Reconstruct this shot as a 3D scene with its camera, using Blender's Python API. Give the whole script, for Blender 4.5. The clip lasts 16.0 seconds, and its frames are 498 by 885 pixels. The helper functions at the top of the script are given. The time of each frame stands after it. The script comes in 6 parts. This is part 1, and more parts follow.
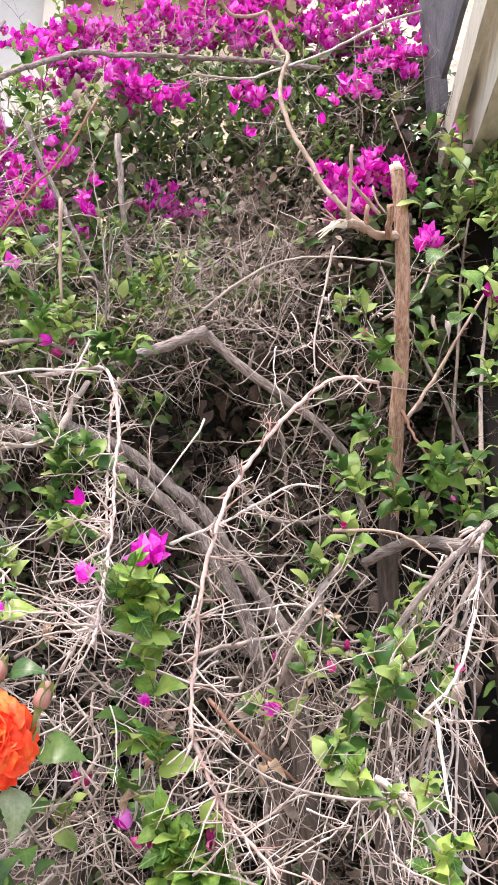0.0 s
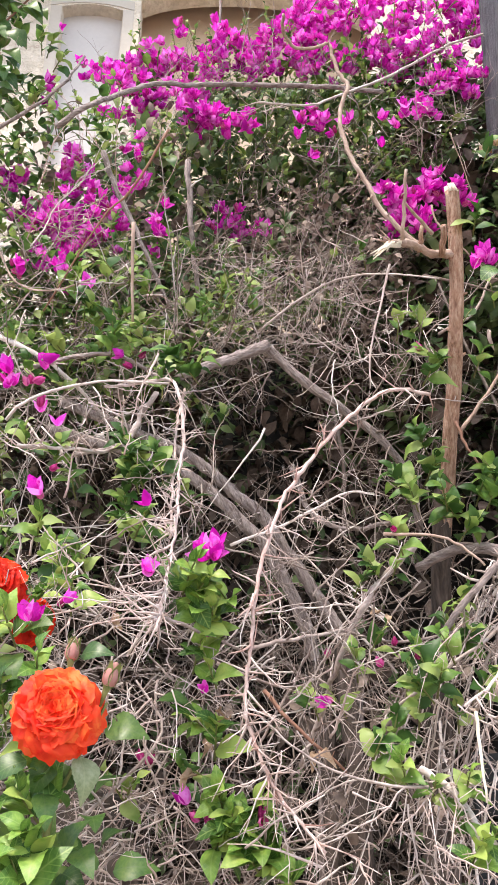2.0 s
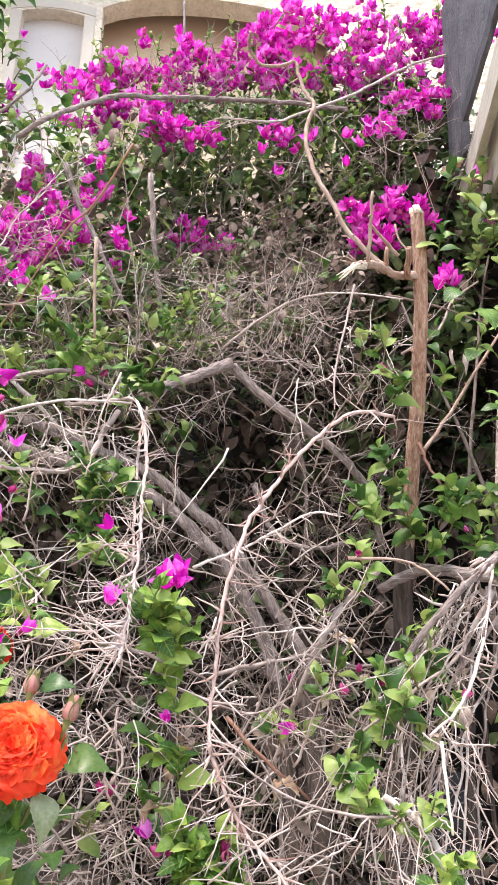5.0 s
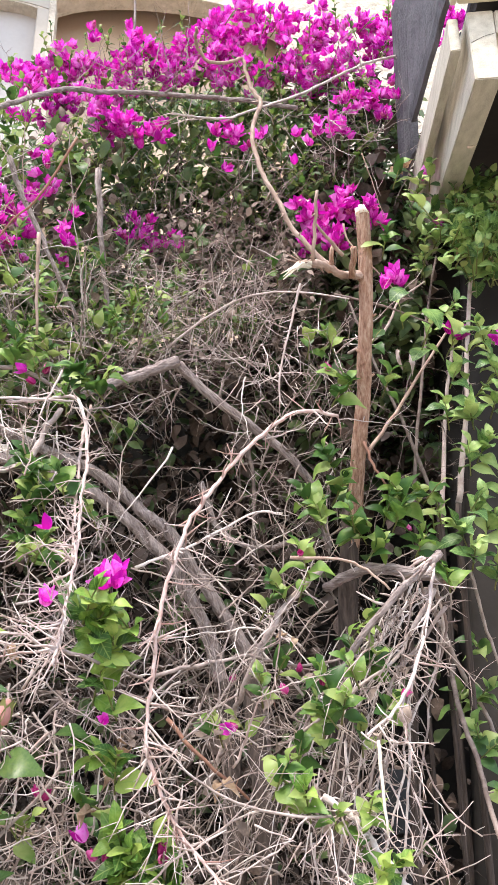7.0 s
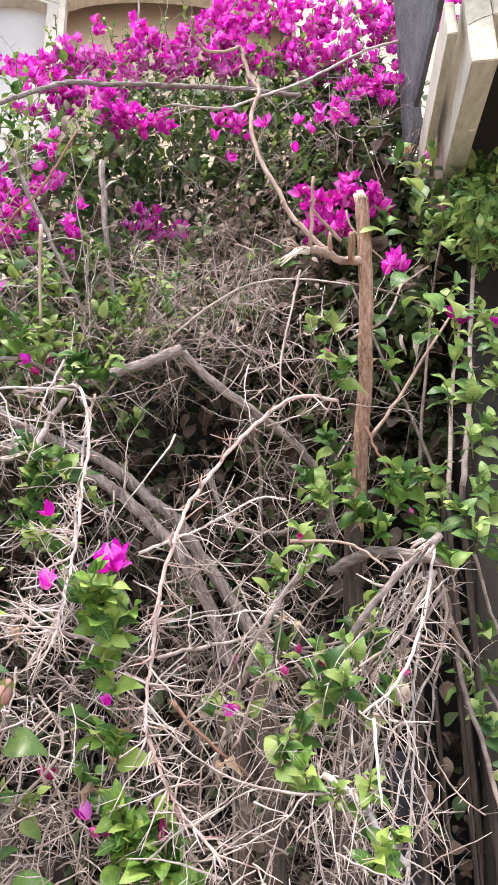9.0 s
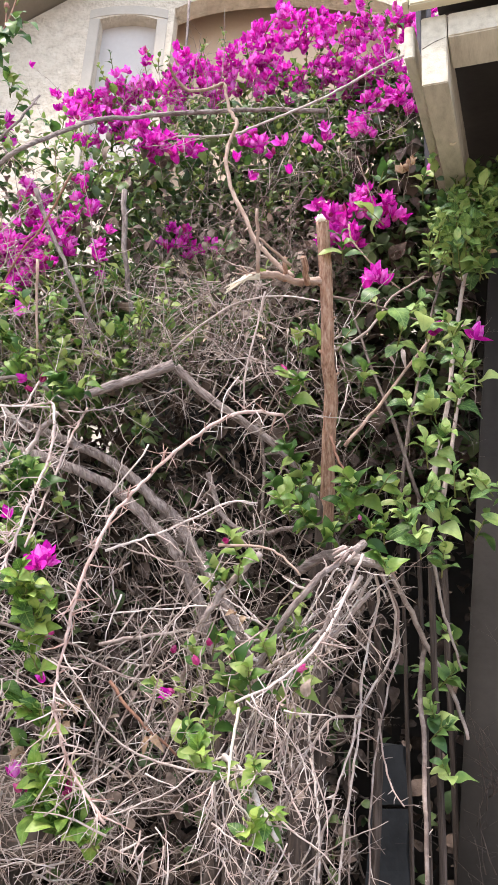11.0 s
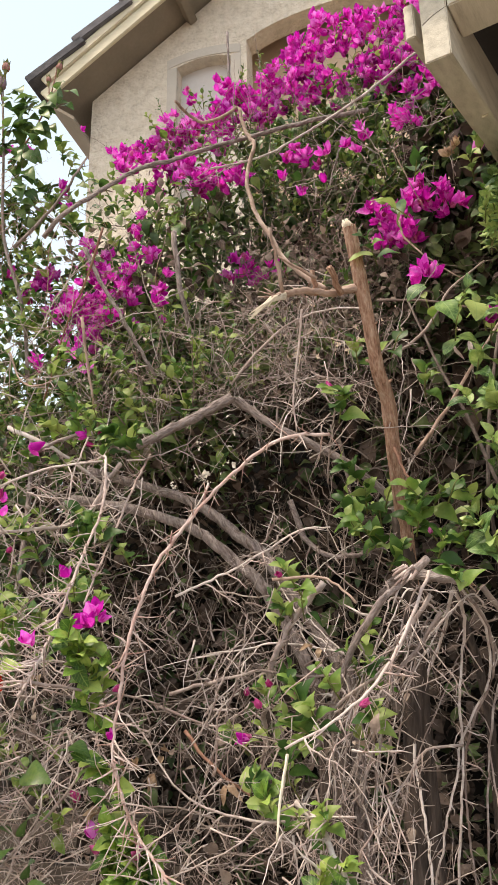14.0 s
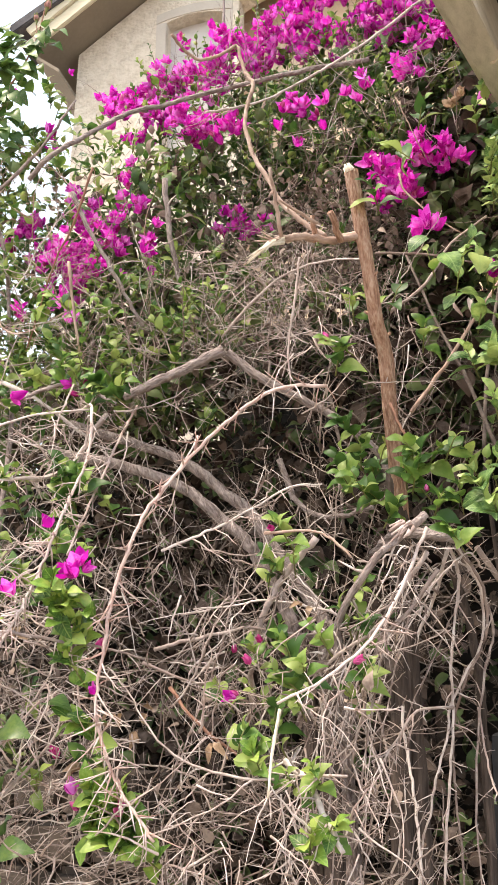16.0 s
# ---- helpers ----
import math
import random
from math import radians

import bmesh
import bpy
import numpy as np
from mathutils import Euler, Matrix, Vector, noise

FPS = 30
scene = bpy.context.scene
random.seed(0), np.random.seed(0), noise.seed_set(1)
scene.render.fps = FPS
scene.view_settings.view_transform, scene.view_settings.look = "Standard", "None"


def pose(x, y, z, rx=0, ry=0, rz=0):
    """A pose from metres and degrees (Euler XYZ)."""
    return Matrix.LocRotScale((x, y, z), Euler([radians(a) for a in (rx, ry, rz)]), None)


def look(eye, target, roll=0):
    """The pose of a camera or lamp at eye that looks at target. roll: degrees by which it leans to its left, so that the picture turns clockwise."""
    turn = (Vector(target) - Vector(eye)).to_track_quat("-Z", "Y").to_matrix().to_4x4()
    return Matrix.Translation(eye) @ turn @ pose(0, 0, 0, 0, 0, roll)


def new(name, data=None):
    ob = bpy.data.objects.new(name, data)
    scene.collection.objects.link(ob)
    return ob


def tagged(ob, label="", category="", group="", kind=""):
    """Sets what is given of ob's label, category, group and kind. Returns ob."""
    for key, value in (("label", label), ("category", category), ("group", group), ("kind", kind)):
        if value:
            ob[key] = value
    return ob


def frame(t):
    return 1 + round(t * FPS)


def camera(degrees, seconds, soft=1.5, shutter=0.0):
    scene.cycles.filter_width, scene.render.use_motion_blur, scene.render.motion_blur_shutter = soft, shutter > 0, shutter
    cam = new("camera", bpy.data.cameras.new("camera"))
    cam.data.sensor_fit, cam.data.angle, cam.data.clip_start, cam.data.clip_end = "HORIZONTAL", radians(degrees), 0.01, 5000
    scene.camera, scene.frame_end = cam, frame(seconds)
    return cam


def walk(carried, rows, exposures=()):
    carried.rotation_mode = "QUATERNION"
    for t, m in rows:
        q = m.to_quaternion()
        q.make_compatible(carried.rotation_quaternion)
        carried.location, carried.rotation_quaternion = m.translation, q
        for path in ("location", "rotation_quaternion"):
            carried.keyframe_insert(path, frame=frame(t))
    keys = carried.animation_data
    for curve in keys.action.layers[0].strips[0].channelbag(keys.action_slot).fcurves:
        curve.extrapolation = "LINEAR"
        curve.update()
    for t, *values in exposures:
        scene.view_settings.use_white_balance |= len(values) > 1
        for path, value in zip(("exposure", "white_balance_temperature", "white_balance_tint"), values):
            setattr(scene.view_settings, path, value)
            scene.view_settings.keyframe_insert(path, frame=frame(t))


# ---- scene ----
cam = camera(32.43, 16.0, soft=1.5)

# camera rows: seconds, place, yaw, pitch, roll
PATH = [
    (0, 0.000, 0.000, 1.350, -0.07, 19.86, -1.31),
    (0.5, 0.003, -0.036, 1.336, 0.27, 20.00, -0.84),
    (1, -0.023, -0.074, 1.324, 1.77, 20.04, -0.14),
    (1.5, -0.031, -0.110, 1.313, 4.49, 20.67, 0.92),
    (2, 0.025, -0.087, 1.307, 4.90, 20.75, 0.96),
    (2.5, 0.032, -0.075, 1.306, 4.68, 21.04, 0.66),
    (3, -0.022, -0.067, 1.313, 4.11, 21.11, 0.73),
    (3.5, -0.018, -0.060, 1.322, 3.26, 21.17, 0.64),
    (4, 0.001, -0.078, 1.336, 2.52, 21.22, 0.70),
    (4.5, 0.008, -0.087, 1.340, 2.12, 21.44, 0.58),
    (4.7, 0.009, -0.084, 1.340, 2.09, 21.33, 0.49),
    (6.8, 0.018, -0.073, 1.350, -1.56, 20.97, -0.56),
    (7, 0.040, -0.072, 1.346, -1.12, 21.05, -0.57),
    (7.5, 0.050, -0.066, 1.341, -1.50, 21.01, -0.61),
    (8, 0.032, -0.076, 1.343, -1.77, 20.94, -0.33),
    (8.5, 0.054, -0.070, 1.343, -1.50, 20.70, -0.10),
    (9, 0.081, -0.084, 1.328, 0.46, 20.53, -0.85),
    (9.2, 0.103, -0.100, 1.323, 1.49, 20.64, -1.21),
    (11.3, 0.625, -0.208, 1.343, 15.30, 18.91, 3.78),
    (11.5, 0.658, -0.180, 1.362, 17.36, 18.95, 3.91),
    (12, 0.664, -0.155, 1.381, 22.62, 19.33, 4.77),
    (12.5, 0.698, -0.138, 1.381, 25.42, 19.82, 2.08),
    (13, 0.752, -0.097, 1.381, 25.66, 20.15, 0.43),
    (13.5, 0.770, -0.066, 1.379, 25.25, 20.20, -0.08),
    (14, 0.777, -0.073, 1.380, 24.85, 20.26, -0.92),
    (14.5, 0.769, -0.091, 1.386, 24.66, 20.27, -1.11),
    (15, 0.770, -0.075, 1.380, 24.38, 20.29, -0.85),
    (15.5, 0.755, -0.037, 1.366, 23.84, 20.09, -0.33),
    (16, 0.717, -0.016, 1.356, 23.25, 18.58, -0.02),
]


def stand(x, y, z, yaw, pitch, roll):
    a, b = radians(yaw), radians(pitch)
    ahead = Vector((-math.sin(a) * math.cos(b), math.cos(a) * math.cos(b), math.sin(b)))
    eye = Vector((x, y, z))
    return look(eye, eye + ahead, roll)


EXPOSURES = [(0.0, 1.2, 6950, 11), (1.4, 1.12, 6950, 11), (2.0, 1.03, 7000, 11), (2.6, 1.07, 6950, 11), (3.5, 1.18, 6900, 11), (4.7, 1.16, 6900, 11), (7.0, 1.14, 6800, 10), (9.2, 1.14, 6800, 10), (11.3, 0.96, 6900, 11), (11.8, 0.48, 7500, 10), (12.2, 0.18, 7900, 11), (12.6, 0.1, 8050, 11), (13.0, 0.16, 8150, 10), (13.6, 0.46, 8100, 10), (14.4, 0.5, 8000, 9), (15.0, 0.39, 8000, 9), (15.6, 0.6, 7900, 9), (16.0, 1.06, 7800, 10)]
walk(cam, [(row[0], stand(*row[1:])) for row in PATH], EXPOSURES)

# ---- light: a hazy bright sky and a soft sun behind the viewer ----
SUN_UP, SUN_TURN = 66.0, 208.0
sky_world = bpy.data.worlds.new("sky")
scene.world = sky_world
sky_world.use_nodes = True
wt = sky_world.node_tree
sky = wt.nodes.new("ShaderNodeTexSky")
sky.sky_type, sky.sun_disc = "NISHITA", False
sky.sun_elevation, sky.sun_rotation = radians(SUN_UP), radians(SUN_TURN)
sky.air_density, sky.dust_density, sky.ozone_density = 1.0, 3.5, 1.0
haze = wt.nodes.new("ShaderNodeMix")
haze.data_type, haze.blend_type = "RGBA", "ADD"
haze.inputs["Factor"].default_value = 1.0
# paler towards the horizon
whither = wt.nodes.new("ShaderNodeTexCoord")
height = wt.nodes.new("ShaderNodeSeparateXYZ")
band = wt.nodes.new("ShaderNodeValToRGB")
band.color_ramp.elements[0].position, band.color_ramp.elements[0].color = 0.25, (5.3, 6.4, 7.7, 1)
band.color_ramp.elements[1].position, band.color_ramp.elements[1].color = 0.85, (3.6, 4.95, 6.7, 1)
wt.links.new(whither.outputs["Generated"], height.inputs[0])
wt.links.new(height.outputs["Z"], band.inputs[0])
wt.links.new(band.outputs[0], haze.inputs["B"])
wt.links.new(sky.outputs[0], haze.inputs["A"])
wt.links.new(haze.outputs["Result"], wt.nodes["Background"].inputs[0])
wt.nodes["Background"].inputs[1].default_value = 0.1
sun = new("sun", bpy.data.lights.new("sun", "SUN"))
sun.data.energy, sun.data.angle, sun.data.color = 2.4, radians(10), (1.0, 0.945, 0.885)
ax, el = radians(SUN_TURN), radians(SUN_UP)
toward = Vector((math.sin(ax) * math.cos(el), math.cos(ax) * math.cos(el), math.sin(el)))
sun.matrix_world = look(toward * 30, (0, 0, 0))

# ---- materials ----


def surface(name, colors, scale=12.0, rough=0.8, bump=0.2, fine=90.0, detail=6.0, stretch=(1, 1, 1), through_light=0.0, vary=0.0, mottle=0.35, spec=0.3, veins=None, relief_depth=0.01):
    """Two scales of noise between the given colours, with relief; vary: how far single pieces differ."""
    m = bpy.data.materials.new(name)
    m.use_nodes = True
    t = m.node_tree
    nodes, links = t.nodes, t.links
    bsdf = nodes["Principled BSDF"]
    out = nodes["Material Output"]
    tex = nodes.new("ShaderNodeTexCoord")
    mapping = nodes.new("ShaderNodeMapping")
    mapping.inputs["Scale"].default_value = stretch
    links.new(tex.outputs["Object"], mapping.inputs[0])
    coarse = nodes.new("ShaderNodeTexNoise")
    coarse.inputs["Scale"].default_value, coarse.inputs["Detail"].default_value = scale, detail
    grain = nodes.new("ShaderNodeTexNoise")
    grain.inputs["Scale"].default_value, grain.inputs["Detail"].default_value = fine, 4.0
    for n in (coarse, grain):
        links.new(mapping.outputs[0], n.inputs["Vector"])
    blend = nodes.new("ShaderNodeMath")
    blend.operation = "MULTIPLY_ADD"
    links.new(grain.outputs["Fac"], blend.inputs[0])
    blend.inputs[1].default_value = mottle
    links.new(coarse.outputs["Fac"], blend.inputs[2])
    shift = nodes.new("ShaderNodeMath")
    shift.operation = "SUBTRACT"
    links.new(blend.outputs[0], shift.inputs[0])
    shift.inputs[1].default_value = mottle * 0.5
    last = shift
    if vary:
        info, geo = nodes.new("ShaderNodeObjectInfo"), nodes.new("ShaderNodeNewGeometry")
        both = nodes.new("ShaderNodeMath")
        links.new(info.outputs["Random"], both.inputs[0])
        links.new(geo.outputs["Random Per Island"], both.inputs[1])
        part_of = nodes.new("ShaderNodeMath")
        part_of.operation = "FRACT"
        links.new(both.outputs[0], part_of.inputs[0])
        spread = nodes.new("ShaderNodeMath")
        spread.operation = "MULTIPLY_ADD"
        links.new(part_of.outputs[0], spread.inputs[0])
        spread.inputs[1].default_value = vary
        links.new(shift.outputs[0], spread.inputs[2])
        last = nodes.new("ShaderNodeMath")
        last.operation = "SUBTRACT"
        links.new(spread.outputs[0], last.inputs[0])
        last.inputs[1].default_value = vary * 0.5
    ramp = nodes.new("ShaderNodeValToRGB")
    ramp.color_ramp.elements[0].position, ramp.color_ramp.elements[1].position = 0.25, 0.75
    ramp.color_ramp.elements[0].color = (*colors[0], 1)
    ramp.color_ramp.elements[1].color = (*colors[-1], 1)
    for k, c in enumerate(colors[1:-1]):
        e = ramp.color_ramp.elements.new(0.25 + 0.5 * (k + 1) / (len(colors) - 1))
        e.color = (*c, 1)
    links.new(last.outputs[0], ramp.inputs[0])
    paint = ramp.outputs[0]
    if veins:
        def calc(op, a, b=None, c=None):
            n = nodes.new("ShaderNodeMath")
            n.operation = op
            for k, v in enumerate((a, b, c)):
                if v is None:
                    continue
                if isinstance(v, (int, float)):
                    n.inputs[k].default_value = v
                else:
                    links.new(v, n.inputs[k])
            return n.outputs[0]
        axes = nodes.new("ShaderNodeSeparateXYZ")
        links.new(tex.outputs["Object"], axes.inputs[0])
        off = calc("ABSOLUTE", axes.outputs["X"])
        rib = calc("SUBTRACT", 1.0, calc("SMOOTH_MIN", calc("MULTIPLY", off, 40.0), 1.0, 0.2))
        run = calc("FRACT", calc("MULTIPLY", calc("SUBTRACT", axes.outputs["Y"], calc("MULTIPLY", off, 0.9)), 7.0))
        side = calc("MULTIPLY", calc("LESS_THAN", run, 0.16), 0.35)
        lace = nodes.new("ShaderNodeMix")
        lace.data_type = "RGBA"
        links.new(calc("MAXIMUM", calc("MULTIPLY", rib, 0.8), side), lace.inputs["Factor"])
        links.new(paint, lace.inputs["A"])
        lace.inputs["B"].default_value = (*veins, 1)
        paint = lace.outputs["Result"]
    links.new(paint, bsdf.inputs["Base Color"])
    bsdf.inputs["Roughness"].default_value = rough
    bsdf.inputs["Specular IOR Level"].default_value = spec
    if bump:
        relief = nodes.new("ShaderNodeBump")
        relief.inputs["Strength"].default_value, relief.inputs["Distance"].default_value = bump, relief_depth
        links.new(blend.outputs[0], relief.inputs["Height"])
        links.new(relief.outputs[0], bsdf.inputs["Normal"])
    if through_light:
        thin = nodes.new("ShaderNodeBsdfTranslucent")
        links.new(paint, thin.inputs[0])
        mix = nodes.new("ShaderNodeMixShader")
        mix.inputs[0].default_value = through_light
        links.new(bsdf.outputs[0], mix.inputs[1])
        links.new(thin.outputs[0], mix.inputs[2])
        links.new(mix.outputs[0], out.inputs[0])
    return m


M_STUCCO = surface("stucco", [(0.50, 0.425, 0.345), (0.63, 0.545, 0.455), (0.71, 0.625, 0.535)], 14, 0.92, 1.0, 45, relief_depth=0.028, mottle=0.5)
M_TRIM = surface("painted_trim", [(0.46, 0.405, 0.355), (0.53, 0.47, 0.415)], 6, 0.8, 0.3, 60)
M_PANEL = surface("niche_panel", [(0.50, 0.46, 0.45), (0.58, 0.54, 0.53)], 4, 0.85, 0.2, 50)
M_TAN = surface("tan_recess", [(0.62, 0.46, 0.34), (0.68, 0.52, 0.39)], 4, 0.9, 0.4, 50)
M_FASCIA = surface("cream_fascia", [(0.52, 0.46, 0.34), (0.62, 0.56, 0.43)], 5, 0.6, 0.15, 60, stretch=(1, 6, 6))
M_TILE = surface("grey_roof_tile", [(0.06, 0.058, 0.066), (0.096, 0.091, 0.102), (0.136, 0.128, 0.142)], 14, 0.9, 0.8, 120, vary=0.3)
M_BEAM = surface("weathered_cream_paint", [(0.43, 0.38, 0.31), (0.57, 0.515, 0.43), (0.66, 0.60, 0.51)], 9, 0.7, 0.35, 70, stretch=(6, 1, 6))
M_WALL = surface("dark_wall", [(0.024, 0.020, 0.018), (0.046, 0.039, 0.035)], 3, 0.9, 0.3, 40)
# pale so that the unseen ground throws light up under the eave
M_SOIL = surface("pale_bounce_soil", [(0.22, 0.18, 0.14), (0.36, 0.31, 0.26)], 4, 0.95, 0.8, 30)
M_STONE = surface("rough_stone", [(0.035, 0.028, 0.024), (0.075, 0.058, 0.048), (0.13, 0.10, 0.085)], 9, 0.95, 1.0, 50)
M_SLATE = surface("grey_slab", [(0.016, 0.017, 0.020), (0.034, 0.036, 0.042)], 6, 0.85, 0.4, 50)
M_BARK = surface("grey_bark", [(0.13, 0.096, 0.09), (0.288, 0.23, 0.216), (0.437, 0.36, 0.342)], 90, 0.9, 1.0, 300, stretch=(1, 1, 0.28), mottle=0.6)
# dark brown bark, taken darker still for the shade inside the hedge
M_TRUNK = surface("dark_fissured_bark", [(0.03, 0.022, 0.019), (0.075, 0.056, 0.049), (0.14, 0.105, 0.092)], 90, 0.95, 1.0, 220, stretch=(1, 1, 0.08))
M_STEM = surface("brown_stem", [(0.25, 0.128, 0.088), (0.43, 0.25, 0.178), (0.58, 0.405, 0.315)], 130, 0.9, 1.0, 380, stretch=(1, 1, 0.24), mottle=0.7)
M_WOOD = surface("raw_broken_wood", [(0.60, 0.50, 0.39), (0.82, 0.74, 0.62)], 60, 0.85, 0.8, 220, stretch=(1, 1, 0.2))
M_DEAD = surface("dead_twig", [(0.24, 0.18, 0.165), (0.44, 0.36, 0.335), (0.63, 0.55, 0.53)], 26, 0.85, 0.3, 150, vary=0.6)
# darker than dead_twig, with the shade of the depths in its colour
M_DARKTWIG = surface("shade_dark_twig", [(0.12, 0.09, 0.08), (0.22, 0.175, 0.155), (0.33, 0.27, 0.24)], 30, 0.9, 0.3, 150, vary=0.5)
M_TANTWIG = surface("tan_live_stem", [(0.22, 0.135, 0.11), (0.39, 0.27, 0.22), (0.54, 0.41, 0.355)], 60, 0.65, 0.5, 220, stretch=(1, 1, 0.4))
M_PALETWIG = surface("bleached_pink_twig", [(0.38, 0.275, 0.25), (0.55, 0.435, 0.405), (0.68, 0.58, 0.555)], 28, 0.8, 0.3, 150, vary=0.35)
# brown twigs, toned down for the shade in the middle of the hedge
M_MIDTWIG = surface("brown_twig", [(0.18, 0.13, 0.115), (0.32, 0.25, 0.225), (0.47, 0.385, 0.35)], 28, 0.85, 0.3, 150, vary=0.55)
M_VINELEAF = surface("sage_green_leaf", [(0.06, 0.13, 0.04), (0.15, 0.265, 0.075), (0.26, 0.385, 0.11), (0.41, 0.50, 0.18)], 22, 0.45, 0.12, 110, vary=0.6, through_light=0.25, spec=0.4, mottle=0.12)
M_NEARLEAF = surface("veined_green_leaf", [(0.053, 0.129, 0.023), (0.13, 0.252, 0.044), (0.218, 0.358, 0.061), (0.354, 0.454, 0.11)], 3, 0.42, 0.05, 14, vary=0.8, through_light=0.28, spec=0.35, mottle=0.12, veins=(0.28, 0.40, 0.11))
M_NEARVINE = surface("veined_sage_green_leaf", [(0.06, 0.13, 0.04), (0.15, 0.265, 0.075), (0.26, 0.385, 0.11), (0.41, 0.50, 0.18)], 3, 0.45, 0.06, 14, vary=0.6, through_light=0.25, spec=0.4, mottle=0.12, veins=(0.30, 0.42, 0.16))
M_DRYBLOOM = surface("withered_bract", [(0.36, 0.22, 0.15), (0.52, 0.36, 0.26), (0.62, 0.47, 0.36)], 40, 0.8, 0.4, 160, vary=0.4, through_light=0.25)
M_TANLEAF = surface("tan_dry_leaf", [(0.24, 0.15, 0.095), (0.38, 0.255, 0.17), (0.50, 0.37, 0.265)], 40, 0.8, 0.4, 160, vary=0.4, through_light=0.2)
# olive, darkened to stand in for the shade under the eave
M_SOFFIT = surface("shade_dark_olive_soffit", [(0.19, 0.155, 0.12), (0.25, 0.205, 0.16)], 5, 0.85, 0.2, 50)
M_ROSYTWIG = surface("rosy_twig", [(0.31, 0.17, 0.145), (0.48, 0.315, 0.28), (0.60, 0.465, 0.44)], 34, 0.8, 0.4, 160, vary=0.3)
M_RED = surface("red_live_stem", [(0.21, 0.095, 0.07), (0.34, 0.18, 0.125)], 40, 0.6, 0.3, 150)
M_GREENSTEM = surface("green_stem", [(0.12, 0.14, 0.04), (0.22, 0.22, 0.08)], 40, 0.6, 0.2, 150)
M_LEAF = surface("green_leaf", [(0.044, 0.107, 0.024), (0.094, 0.193, 0.041), (0.193, 0.316, 0.065), (0.33, 0.417, 0.13)], 22, 0.45, 0.12, 110, vary=0.75, through_light=0.38, spec=0.4, mottle=0.12)
# olive copy of the leaf green, darkened for shade within the hedge
M_DARKLEAF = surface("shade_olive_leaf", [(0.06, 0.105, 0.042), (0.125, 0.19, 0.072), (0.215, 0.28, 0.115)], 22, 0.45, 0.12, 110, vary=0.55, through_light=0.28, spec=0.4, mottle=0.12)
M_DRYLEAF = surface("dry_leaf", [(0.12, 0.088, 0.074), (0.24, 0.18, 0.152), (0.39, 0.305, 0.26)], 30, 0.9, 0.4, 160, vary=0.6, through_light=0.15)
# this dark brown stands in for the shade inside the hedge
M_SHADEBROWN = surface("shade_brown_leaf", [(0.050, 0.034, 0.027), (0.098, 0.068, 0.055), (0.16, 0.115, 0.097)], 30, 0.9, 0.4, 160, vary=0.6)
M_BRACT = surface("magenta_bract", [(0.56, 0.008, 0.40), (0.83, 0.035, 0.61), (0.90, 0.10, 0.73), (0.94, 0.30, 0.85)], 40, 0.6, 0.35, 200, vary=0.6, through_light=0.48, spec=0.2)
M_BUD = surface("dark_pink_bract", [(0.36, 0.02, 0.15), (0.58, 0.07, 0.28), (0.75, 0.20, 0.45)], 40, 0.6, 0.3, 200, vary=0.6, through_light=0.3, spec=0.2)
M_CREAM = surface("cream_floret", [(0.75, 0.65, 0.50), (0.85, 0.78, 0.65)], 60, 0.7, 0.0, 200)
M_ORANGE = surface("orange_petal", [(0.80, 0.022, 0.010), (0.87, 0.055, 0.018), (0.89, 0.085, 0.026), (0.93, 0.19, 0.045)], 22, 0.55, 0.2, 90, vary=0.38, through_light=0.3, spec=0.25)
M_SCARLET = surface("red_petal", [(0.42, 0.006, 0.004), (0.68, 0.02, 0.008), (0.82, 0.05, 0.012)], 22, 0.55, 0.2, 90, vary=0.35, through_light=0.3, spec=0.25)
M_SPENTROSE = surface("spent_rose", [(0.16, 0.10, 0.12), (0.27, 0.18, 0.21), (0.38, 0.29, 0.31)], 30, 0.85, 0.4, 120, through_light=0.1)
M_ROSEBUD = surface("pale_bud", [(0.34, 0.15, 0.13), (0.46, 0.22, 0.20), (0.50, 0.28, 0.22)], 30, 0.7, 0.2, 120, through_light=0.2)
M_ROSELEAF = surface("rose_leaf", [(0.04, 0.10, 0.025), (0.08, 0.165, 0.038), (0.16, 0.25, 0.06)], 3, 0.38, 0.04, 16, vary=0.5, through_light=0.35, spec=0.45, veins=(0.13, 0.20, 0.07))
# green leaf made pale, the sky's sheen put into its colour
M_PALELEAF = surface("sky_sheen_leaf", [(0.13, 0.18, 0.075), (0.27, 0.31, 0.17), (0.42, 0.44, 0.30)], 3, 0.4, 0.04, 16, through_light=0.2, veins=(0.34, 0.38, 0.22))

# ---- building tools ----


class Bag:
    """Gathers vertices and faces for one mesh."""

    def __init__(self):
        self.v, self.f = [], []

    def mesh(self, name, material, smooth=True):
        me = bpy.data.meshes.new(name)
        me.from_pydata(self.v, [], self.f)
        if smooth:
            me.polygons.foreach_set("use_smooth", [True] * len(me.polygons))
        me.materials.append(material)
        me.update()
        return me

    def weld(self):
        """Joins corners that lie on one another."""
        seen, index, pts = {}, [], []
        for p in self.v:
            key = tuple(round(c, 4) for c in p)
            if key not in seen:
                seen[key] = len(pts)
                pts.append(p)
            index.append(seen[key])
        self.v, self.f = pts, [[index[i] for i in f] for f in self.f]

    def stamp(self, shape, m):
        """Adds a template (points, faces) at the pose m."""
        pts, faces = shape
        base = len(self.v)
        a = np.array(m)
        self.v.extend((pts @ a[:3, :3].T + a[:3, 3]).tolist())
        self.f.extend([[i + base for i in f] for f in faces])


